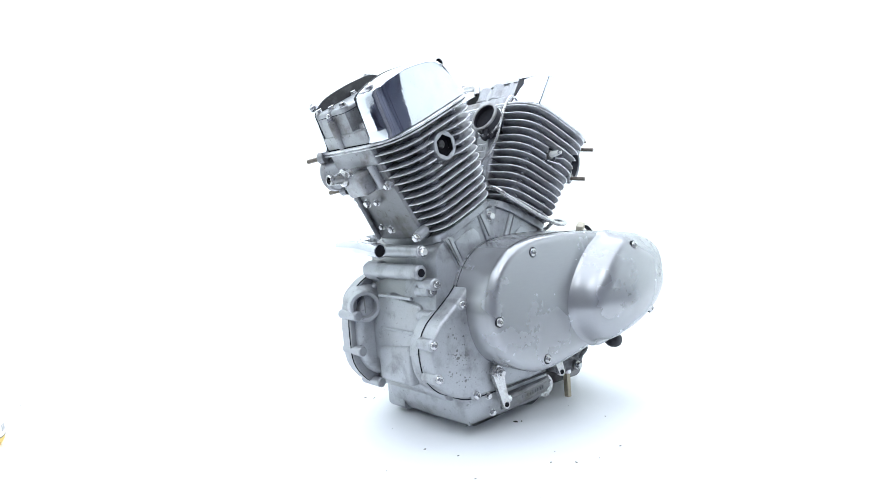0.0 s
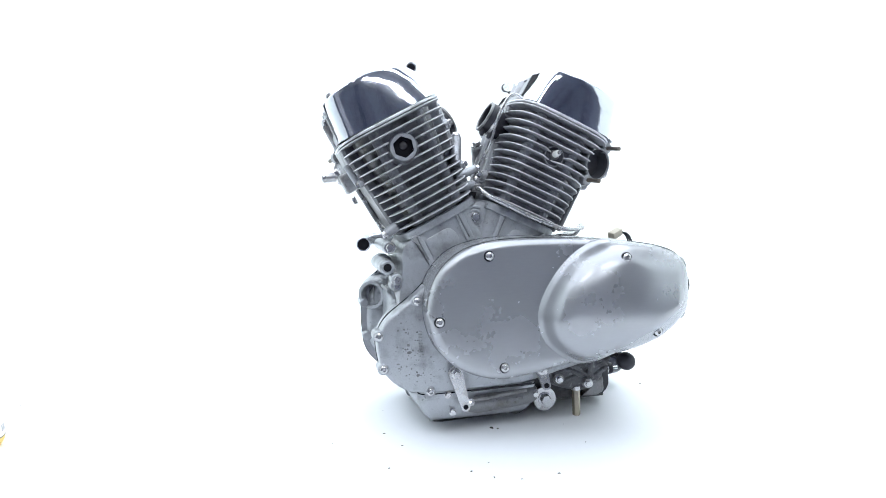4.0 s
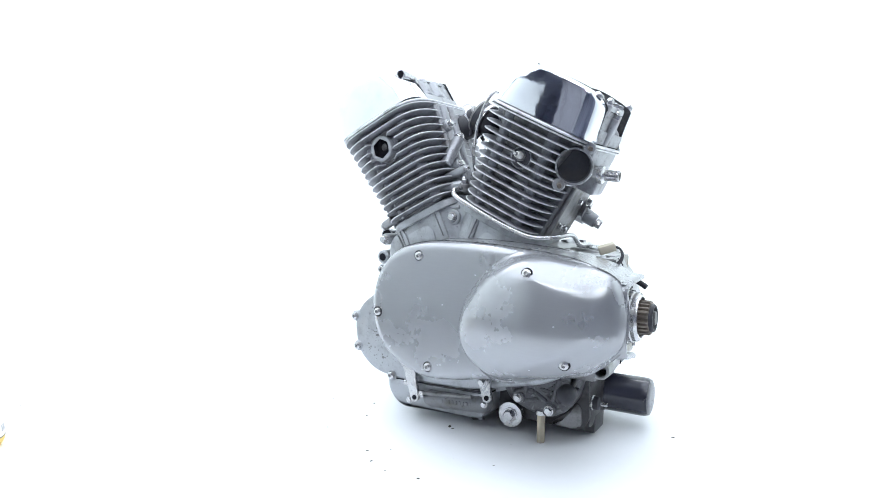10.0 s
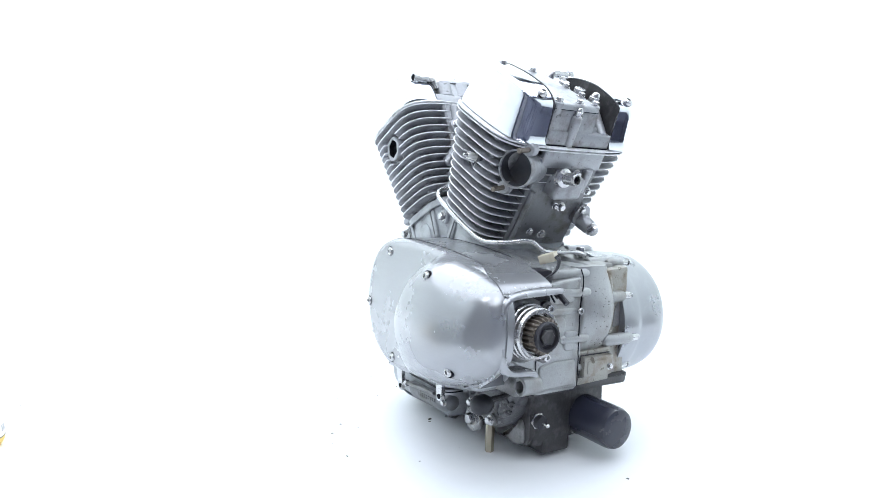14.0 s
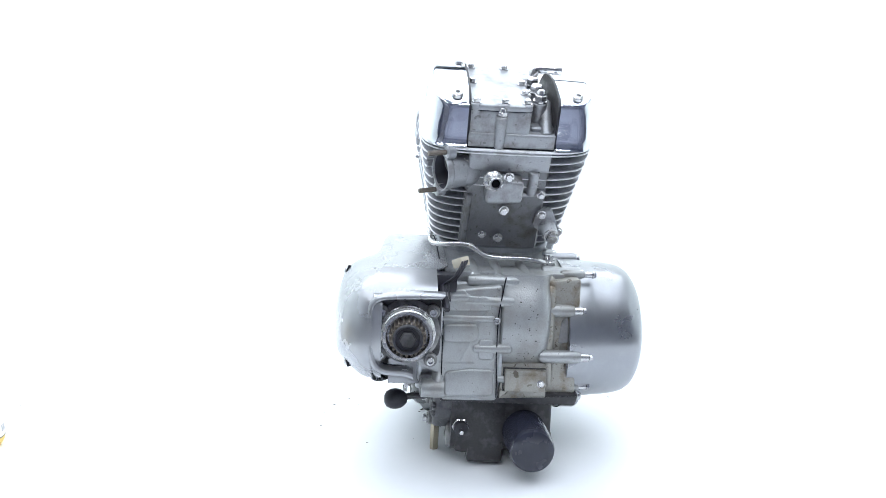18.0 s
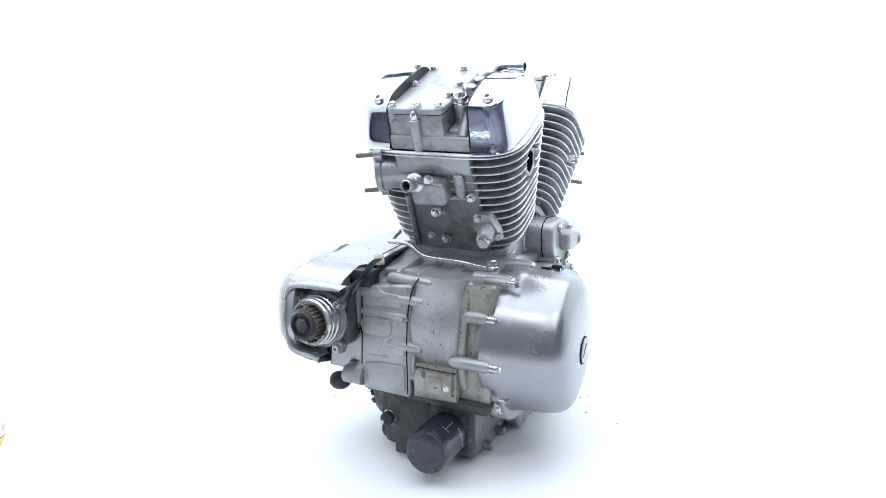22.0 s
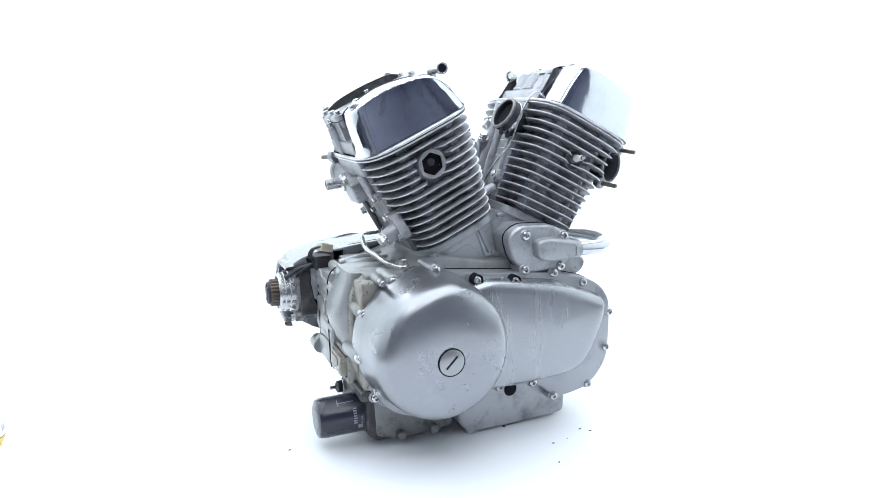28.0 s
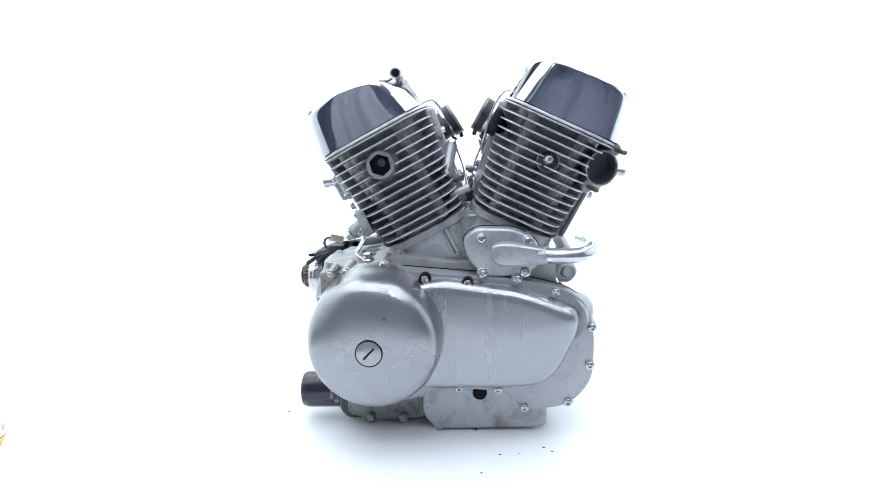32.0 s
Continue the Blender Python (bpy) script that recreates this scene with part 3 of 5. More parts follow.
    part("socket", lathe(o + back * 0.0088 + D(0.002, 0, 0.002), D(0, -1, 0), [(0.006, 0), (0.005, 0.0015), (0.002, 0.0018)], 14), OILY_SHADED, well)
    # spark plug side
    bm = lathe(f(-0.004, 0.062, pw), D(0, 1, 0), [(0.0165, 0), (0.0158, 0.0285), (0.0152, 0.0295), (0.0142, 0.0295), (0.0136, 0.0285), (0.0134, 0.006)], 32)
    well = part("plug_well", bm, FIN_SHADE, barrel, "round spark plug recess")
    part("bore", lathe(f(-0.004, 0.0685, pw), D(0, 1, 0), [(0.0136, 0.0220), (0.0134, 0.0225), (0.002, 0.0225)], 24, caps=(False, True)), BORE, well)
    plug_dir = D(0.03, 1, 0.10)
    plug = part("spark_plug", lathe(f(-0.004, 0.070, pw), plug_dir, [(0.0080, 0.012), (0.0080, 0.0235), (0.0070, 0.025)], 6), GRIMY_SHADED, barrel, "spark plug left in its hole")
    part("insulator", lathe(f(-0.004, 0.070, pw), plug_dir, [(0.0052, 0.024), (0.0050, 0.030), (0.0040, 0.038), (0.0034, 0.039)], 16), CERAMIC, plug, "white ceramic insulator")
    part("terminal", lathe(f(-0.004, 0.070, pw), plug_dir, [(0.0028, 0.0385), (0.0028, 0.0430), (0.002, 0.0445)], 12), STEEL, plug)
    # exhaust port with two studs
    nrm = D(-0.37, 0.92, 0.05).normalized()
    c = f(-0.075, 0.083, 0.262)
    base = f(-0.040, 0.030, 0.264)
    e0 = c - nrm * 0.030
    bm = sweep(curve_through([base, base + (e0 - base) * 0.5, e0 - nrm * 0.006, e0], 4, False), 0.0225, 28)
    port = part("exhaust_port", bm, HEAD, head, "cast exhaust outlet with two studs")
    part("port_ring", lathe(c, nrm, [(0.0215, -0.034), (0.0232, -0.008), (0.0250, -0.006), (0.0253, -0.001), (0.0245, 0.001), (0.0228, 0.001), (0.0222, -0.001), (0.0215, -0.022)], 36), HEAD, port)
    part("bore", lathe(c, nrm, [(0.0221, -0.0015), (0.0212, -0.020), (0.002, -0.0205)], 36, caps=(False, True)), BORE, port, "dark outlet")
    side = Vector((0, 0, 1)).cross(nrm).normalized()
    up = nrm.cross(side)
    for k in (1, -1):
        q = c + (side * 0.6 + up * 0.75).normalized() * 0.0305 * k
        bm = loft([[q + (side * p[0] + up * p[1]) + nrm * h for p in [((0.0088 + e) * math.cos(6.283 * i / 20), (0.0088 + e) * math.sin(6.283 * i / 20)) for i in range(20)]] for h, e in ((-0.010, 0), (-0.001, 0), (0.0005, -0.0012))])
        part("flange_ear", bm, HEAD, port)
        part("stud", rod(q - nrm * 0.002, q + nrm * 0.024, 0.0032, 10), RUST, port, "rusty exhaust stud")
    # outer cover box with a nozzle
    bm = domed(rounded([(-0.020, 0.232), (0.026, 0.230), (0.026, 0.256), (0.010, 0.264), (-0.020, 0.262)], 0.006), lambda p, u: f(u, p.x, p.y), -0.070, -0.098, 0.004, 3)
    box = part("air_valve_cover", bm, HEAD, head, "small cast box cover")
    bm = lathe(f(-0.092, 0.019, 0.261), D(-1, 0, 0.36), [(0.013, 0), (0.0125, 0.006), (0.0095, 0.008), (0.0078, 0.009), (0.0078, 0.028), (0.007, 0.029), (0.0054, 0.029), (0.0052, 0.02)], 20)
    noz = part("nozzle", bm, STEEL, box, "short hose nozzle")
    part("bore", lathe(f(-0.092, 0.019, 0.261) + D(-1, 0, 0.36).normalized() * 0.0225, D(-1, 0, 0.36), [(0.0053, 0), (0.0052, 0.001)], 16), DARK, noz)
    bolt("hex", f(-0.094, 0.000, 0.268), D(-1, 0, 0), box, 0.95)
    bolt("hex", f(-0.090, 0.000, 0.218), D(-1, 0, 0), box, 0.95)
    part("head_step", domed(rounded([(-0.050, 0.268), (0.052, 0.268), (0.052, 0.298), (-0.050, 0.298)], 0.004), lambda p, u: f(u, -p.x, p.y), -0.04, -0.0815, 0.003, 3), HEAD, head)
    bolt("hex", f(-0.0735, 0.022, 0.170), D(-1, 0, 0), barrel, 0.75)
    bolt("hex", f(-0.0735, 0.000, 0.166), D(-1, 0, 0), barrel, 0.95)
    bolt("hex", f(-0.0775, -0.002, 0.212), D(-1, 0, 0), barrel, 0.75)
    part("casting_rib", rod(f(-0.0780, -0.034, 0.236), f(-0.0805, -0.034, 0.270), 0.0065), HEAD, barrel)
    part("casting_ledge", rod(f(-0.0775, -0.010, 0.2335), f(-0.0780, -0.047, 0.2365), 0.0032, 10), HEAD, barrel)
    part("bolt_boss", rod(f(-0.070, -0.047, 0.2365), f(-0.080, -0.047, 0.2365), 0.0062), HEAD, barrel)
    bolt("hex", f(-0.080, -0.047, 0.2365), D(-1, 0, 0), barrel, 0.75)
    part("casting_rib", rod(f(-0.0720, 0.046, 0.150), f(-0.0770, 0.044, 0.232), 0.0040, 10), TUNNEL, barrel)
    # chain tensioner, on the rear bank alone
    if not front:
        d = D(-1, -0.12, -0.1)
        p0 = f(-0.065, -0.0625, 0.193)
        bm = loft([[p0 + D(h, 0, 0) + D(0, p.x, p.y) for p in rounded([Vector(q) for q in ((-0.018, -0.012), (-0.008, -0.022), (0.020, -0.004), (0.016, 0.018), (-0.004, 0.020))], 0.006)] for h in (0.0, -0.012, -0.0135)])
        ten = part("chain_tensioner", bm, HEAD, barrel, "cast chain tensioner")
        part("tensioner_body", lathe(p0 + D(-0.012, 0.0, -0.004), d, [(0.0115, 0), (0.0105, 0.018), (0.009, 0.02)], 18), HEAD, ten)
        bolt("hex", p0 + D(-0.012, 0.0, -0.004) + d.normalized() * 0.02, d, ten, 1.5)
        bolt("hex", p0 + D(-0.0135, 0.010, 0.014), D(-1, 0, 0), ten, 0.9)
        bolt("hex", p0 + D(-0.0135, -0.016, -0.010), D(-1, 0, 0), ten, 0.9)
    else:
        part("bolt_boss", rod(f(-0.060, -0.058, 0.158), f(-0.080, -0.058, 0.156), 0.0075), HEAD, barrel)
        bolt("hex", f(-0.080, -0.058, 0.156), D(-1, 0, 0), barrel, 1.0)
    # intake boot in the vee
    ic = f(0.106, 0.042, 0.262)
    idir = D(1, 0.03, 0.10).normalized()
    i0 = f(0.052, 0.020, 0.256)
    bm = sweep(curve_through([i0, i0 + (ic - i0) * 0.5, ic - idir * 0.016, ic - idir * 0.008], 4, False), 0.0205, 24)
    hollow(ic, idir, 0.0240, 0.0200, -0.018, 0.0, 28, 0.014, bm)
    boot = part("intake_boot", bm, RUBBER, head, "black rubber intake boot")
    part("bore", lathe(ic, idir, [(0.0199, -0.0070), (0.0198, -0.0060)], 24), DARK, boot)
    part("boot_rim", lathe(ic, idir, [(0.0243, -0.002), (0.0245, 0.0008), (0.0236, 0.0014), (0.0208, 0.0014), (0.0200, 0.0)], 32, caps=(False, False)), GRIMY_SHADED, boot)
    part("clamp", lathe(ic, idir, [(0.0236, -0.017), (0.0249, -0.0165), (0.0249, -0.012), (0.0236, -0.0115)], 28), STEEL, boot, "thin metal hose clamp")
    for k in (-1, 1):
        part("clamp_lug", rod(ic - idir * 0.010 + D(0.007 * k, 0.010, -0.020), ic - idir * 0.010 + D(0.005 * k, 0.010, -0.030), 0.003, 8), RUBBER, boot)
    # thin line from the head into the vee
    s = 1 if front else -1
    path = curve_through([f(0.062, 0.062, 0.3035), f(0.076, 0.066, 0.3060), f(0.088, 0.067, 0.300), f(0.092, 0.066, 0.270), f(0.086, 0.060, 0.225), f(0.083, 0.035, 0.190), Vector((0.003 - s * 0.002, s * 0.004, 0.352))], 6, False)
    part("oil_line", sweep(path, 0.0013 if front else 0.0022, 10), STEEL, head, "thin bright oil line")
    return barrel


def crankcase(engine):
    # middle of the case, in two halves with a seam
    out = rounded(V2([(-0.120, 0.052), (-0.130, 0.100), (-0.126, 0.190), (-0.118, 0.225), (-0.118, 0.268), (-0.085, 0.292), (-0.03, 0.262), (0.03, 0.262), (0.10, 0.275),
                      (0.160, 0.258), (0.205, 0.246), (0.228, 0.215), (0.232, 0.125), (0.205, 0.098), (0.150, 0.078), (0.05, 0.046)]), 0.016, 6)
    case = part("crankcase", domed(out, XZ, 0.001, -0.072, 0.003, 2), CAST, engine, "dull cast aluminium crankcase")
    part("case_half", domed([Vector((min(p.x, 0.213), p.y)) for p in out if p.x < 0.222 or abs(p.y - 0.17) < 0.03], XZ, -0.001, 0.088, 0.003, 2), CASE, case, "oil-stained half of the crankcase")
    # pedestals under the cylinders
    for front in (True, False):
        f = CYL(front)
        rings = [[f(p.x, p.y, w) for p in superellipse(a, b)] for w, a, b in ((0.040, 0.058, 0.070), (0.10, 0.060, 0.072), (0.1332, 0.062, 0.074))]
        part("cylinder_base", loft(rings), CAST, case)
        # two flat ribs and a low raised panel on both flanks
        for v in (-0.0700, 0.0700):
            t = math.copysign(1, v)
            plane = lambda p, y: f(p.x, y, p.y)
            strips = ([(-0.0545, 0.136), (-0.0500, 0.1195), (-0.0495, 0.066), (-0.0385, 0.066), (-0.0385, 0.1205), (-0.0410, 0.136)], [(0.0205, 0.136), (0.0195, 0.1165), (0.0175, 0.090), (0.0300, 0.088), (0.0325, 0.136)])
            for strip in strips:
                part("case_rib", domed(rounded(V2(strip), 0.0025, 3), plane, v, v + t * 0.0058, 0.0022, 3), CAST, case)
                mid = sum((Vector(q) for q in strip), Vector((0, 0))) / len(strip)
                part("rib_groove", rod(f(mid.x, v + t * 0.0058, 0.132), f(mid.x, v + t * 0.0058, 0.094), 0.0012, 8), TUNNEL, case)
            part("case_panel", domed(rounded(V2([(-0.037, 0.078), (0.0060, 0.088), (0.0105, 0.108), (0.0040, 0.1210), (-0.006, 0.1225), (-0.037, 0.1215)]), 0.004), plane, v, v + t * 0.0042, 0.0016, 2), CAST, case)
            part("case_rib", rod(f(-0.052, v, 0.074), f(0.048, v, 0.074), 0.0036, 8), CAST, case)
    part("vee_web", domed(rounded(V2([(-0.06, 0.250), (0.100, 0.250), (0.062, 0.302), (0.034, 0.322), (0.003, 0.332), (-0.022, 0.318)]), 0.008), XZ, 0.064, -0.064, 0.003, 2), CAST, case)
    part("bolt_pad", lathe((-0.006, -0.063, 0.3072), (0, -1, 0), [(0.0125, 0), (0.0120, 0.005), (0.0105, 0.0062), (0.0085, 0.0062), (0.0078, 0.0052)], 26), CAST, case)
    bolt("hex", (-0.006, -0.0680, 0.3072), (0, -1, 0), case, 1.15)
    for a, b, r in (((0.0410, 0.315), (0.0160, 0.272), 0.0048), ((0.0244, 0.288), (0.0470, 0.276), 0.0022), ((0.0765, 0.298), (0.0670, 0.272), 0.0026), ((0.0870, 0.297), (0.0810, 0.272), 0.0026), ((-0.030, 0.326), (0.004, 0.322), 0.0030)):
        for y in (-0.0640, 0.0640):
            part("web_rib", rod((a[0], y, a[1]), (b[0], y, b[1]), r, 10), CAST, case)
    # front face: two long bosses, a breather port and casting steps
    for x, z, r in ((-0.1335, 0.268, 0.0092), (-0.1380, 0.239, 0.0112)):
        part("mount_boss", rod((x, -0.062, z), (x, 0.070, z), r, 18, 0.25), CAST, case, "long round engine mount boss")
    bolt("hex", (-0.1340, -0.062, 0.268), (0, -1, 0), case, 1.15)
    part("bore", lathe((-0.1380, -0.0621, 0.239), (0, -1, 0), [(0.006, 0), (0.0058, 0.0008)], 18), DARK, case)
    c, n = Vector((-0.152, 0.064, 0.1840)), Vector((-0.5, -0.86, 0.0)).normalized()
    bm = lathe(c - n * 0.05, n, [(0.033, 0), (0.0315, 0.024), (0.0270, 0.036), (0.0245, 0.042), (0.0240, 0.048), (0.0225, 0.050), (0.0180, 0.050), (0.0168, 0.047), (0.0160, 0.030)], 30)
    port = part("front_port", bm, CAST, case, "round open port in the front of the case")
    part("bore", lathe(c - n * 0.0135, n, [(0.0162, -0.006), (0.0161, -0.0052)], 24), BORE, port)
    part("vane", rbox((-0.001, -0.012, 0), (0.001, 0.012, 0.009), 0.0004, turn=aim(c - n * 0.0185, n)), TUNNEL, port)
    part("front_step", domed(rounded(V2([(-0.045, 0.10), (0.075, 0.098), (0.075, 0.190), (0.03, 0.205), (-0.045, 0.190)]), 0.008), YZ, -0.11, -0.1335, 0.005, 3), CAST, case)
    part("front_step", domed(rounded(V2([(-0.020, 0.070), (0.060, 0.070), (0.060, 0.120), (-0.020, 0.130)]), 0.006), YZ, -0.11, -0.1375, 0.004, 3), CAST, case)
    for y, z in ((-0.056, 0.212), (-0.056, 0.176), (-0.052, 0.143), (-0.066, 0.222)):
        part("bolt_boss", rod((-0.127, y + 0.02, z), (-0.127, y - 0.012, z), 0.0085), CAST, case)
        bolt("socket", (-0.127, y - 0.012, z), (0, -1, 0), case, 1.0)
    for z in (0.118, 0.150, 0.20):
        part("case_rib", rod((-0.1345, -0.03, z), (-0.1345, 0.05, z), 0.0028, 8), CAST, case)
    rim = rounded(V2([(-0.095, 0.224), (-0.132, 0.212), (-0.153, 0.188), (-0.160, 0.150), (-0.158, 0.100), (-0.130, 0.070), (-0.090, 0.064), (-0.080, 0.14)]), 0.02, 5)
    part("clutch_housing", domed(rim, XZ, 0.092, 0.072, 0.010, 4), CAST, case, "rounded front of the clutch housing")
    # oil sump
    foot = rounded(V2([(-0.104, -0.100), (0.072, -0.100), (0.078, 0.090), (-0.108, 0.090), (-0.110, 0.0)]), 0.016, 5)
    rings = [[Vector((p.x, p.y, z)) for p in offset(foot, d)] for z, d in ((0.0090, 0.030), (0.0102, 0.024), (0.0145, 0.017), (0.022, 0.0100), (0.032, 0.0040), (0.042, 0.0008), (0.060, 0.0))]
    sump = part("oil_sump", loft(rings), CAST, engine, "cast oil sump under the crankcase")
    gasket(foot, lambda p, z: Vector((p.x, p.y, z)), 0.0570, sump, 0.0008)
    for x, z in ((-0.064, 0.048), (0.068, 0.036), (-0.058, 0.022)):
        bolt("hex", (x, -0.0998, z + 0.006), (0, -1, 0), sump, 0.8)
    for x in (0.055,):
        part("sump_lug", rod((x, 0.080, 0.014), (x, 0.094, 0.014), 0.008), CAST, sump)
    # The belly's darker grey carries both its oil film and its shadow.
    part("sump_belly", capsule((-0.022, -0.0900, 0.036), (0.060, -0.0880, 0.041), 0.0165, 18), TUNNEL, sump, "oily bulge on the side of the sump, its shadow coloured in")
    part("grime_line", rod((-0.030, -0.1004, 0.0565), (0.064, -0.1004, 0.0585), 0.0016, 8), OILY_SHADED, sump)
    for i in range(9):
        part("print_bar", rbox((0.000 + i * 0.0058, -0.1064, 0.0340 + i * 0.0004), (0.0034 + i * 0.0058, -0.1040, 0.0390 + i * 0.0004), 0.0003), TUNNEL, sump)
    # dark lower block at the back
    out = rounded(V2([(0.070, 0.090), (0.072, 0.022), (0.140, 0.016), (0.196, 0.016), (0.208, 0.030), (0.206, 0.100)]), 0.008)
    low = part("lower_case", domed(out, XZ, -0.056, 0.075, 0.005, 3), OILY_SHADED, engine, "grimy lower case, black with oil")
    part("oil_block", rbox((0.150, -0.052, 0.016), (0.2095, 0.016, 0.098), 0.011), OILY_SHADED, low, "oily black block behind the sump")
    part("oil_block_foot", rbox((0.165, -0.034, 0.006), (0.210, 0.012, 0.034), 0.004), OILY_SHADED, low)
    part("seam_flange", domed(rounded(V2([(-0.074, 0.092), (0.100, 0.090), (0.104, 0.106), (-0.072, 0.108)]), 0.004), YZ, 0.12, 0.222, 0.003, 2), OILY_SHADED, low)
    part("filter_mount", lathe((0.150, 0.041, 0.052), (1, 0, 0), [(0.034, 0), (0.034, 0.040), (0.029, 0.046)], 28), OILY_SHADED, low, "round black filter mount")
    for x, y, z in ((0.188, 0.060, 0.030), (0.160, 0.078, 0.022), (0.110, 0.078, 0.022)):
        part("sump_lug", rod((x, y - 0.02, z), (x, y + 0.009, z), 0.0065), GRIMY_SHADED, low)
    # Darker grey here puts the shadow beside the filter into the colour.
    part("side_casting", domed(rounded(V2([(0.076, 0.016), (0.150, 0.012), (0.196, 0.022), (0.200, 0.100), (0.076, 0.100)]), 0.010), XZ, 0.060, 0.076, 0.005, 3), GRIMY_SHADED, low, "grey casting beside the filter, its shade put into the colour")
    # sockets on the A side of the lower case
    shell = rounded(V2([(0.084, 0.104), (0.086, 0.066), (0.100, 0.047), (0.128, 0.036), (0.158, 0.031), (0.182, 0.044), (0.196, 0.064), (0.206, 0.104)]), 0.007)
    part("flank_casting", domed(shell, XZ, -0.050, -0.0790, 0.008, 4), CRUSTY, low, "crusted grey flank of the lower case")
    for a, b, r in (((0.096, 0.092), (0.190, 0.094), 0.0050), ((0.124, 0.092), (0.122, 0.066), 0.0042), ((0.122, 0.068), (0.108, 0.062), 0.0042), ((0.172, 0.088), (0.164, 0.060), 0.0038)):
        part("casting_rib", capsule((a[0], -0.0785, a[1]), (b[0], -0.0785, b[1]), r, 12), CRUSTY, low)
    for x, z, s in ((0.113, 0.0555, 1.0), (0.160, 0.0450, 1.15)):
        part("bolt_boss", rod((x, -0.070, z), (x, -0.0845, z), 0.0085), GRIMY_SHADED, low)
        bolt("hex", (x, -0.0845, z), (0, -1, 0), low, s * 0.9)
    part("foot_pad", domed(rounded(V2([(0.152, 0.019), (0.1685, 0.029), (0.190, 0.054), (0.1975, 0.046), (0.1985, 0.022), (0.183, 0.0155)]), 0.005), XZ, -0.048, -0.0605, 0.004, 3), GRIMY_SHADED, low, "smooth grey foot of the casting")
    # oily lumps, lugs and a hose under the side cover
    rnd = random.Random(21)
    for _ in range(26):
        x, z = rnd.uniform(0.130, 0.196), rnd.uniform(0.050, 0.096)
        a = rnd.uniform(-0.6, 0.6)
        e = rnd.uniform(0.002, 0.008)
        part("casting_lump", capsule((x - e * math.cos(a), -0.0775, z - e * math.sin(a)), (x + e * math.cos(a), -0.0785, z + e * math.sin(a)), rnd.uniform(0.0020, 0.0042), 8), CRUSTY, low)
    return case


def oil_filter(engine):
    o = Vector((0.1985, 0.0390, 0.0495))
    bm = lathe(o, (1, 0, 0), [(0.0275, 0), (0.029, 0.001), (0.029, 0.006), (0.028, 0.008), (0.028, 0.060), (0.0275, 0.066), (0.0258, 0.0705), (0.022, 0.0722), (0.010, 0.0725), (0.002, 0.0725)], 40)
    fil = part("oil_filter", bm, PAINT, engine, "glossy black spin-on oil filter")
    part("rim", lathe(o, (1, 0, 0), [(0.0294, 0.001), (0.0300, 0.002), (0.0300, 0.005), (0.0294, 0.006)], 40), STEEL, fil)

    def patch(a0, a1, x0, x1):
        rows = [[o + Vector((x, 0.0283 * math.cos(radians(a0 + (a1 - a0) * k / 4)), 0.0283 * math.sin(radians(a0 + (a1 - a0) * k / 4)))) for k in range(5)] for x in (x0, x1)]
        part("print_bar", loft(rows, (False, False), closed=False), PALE_INK, fil)
    for k in range(7):
        patch(-8 + k * 7, -4 + k * 7, 0.020, 0.025)
    for k in range(5):
        patch(-10 + k * 5, -8 + k * 5, 0.012, 0.0145)
    patch(-26, -12, 0.012, 0.019)
    patch(58, 60, 0.022, 0.046)
    patch(48, 70, 0.044, 0.0452)


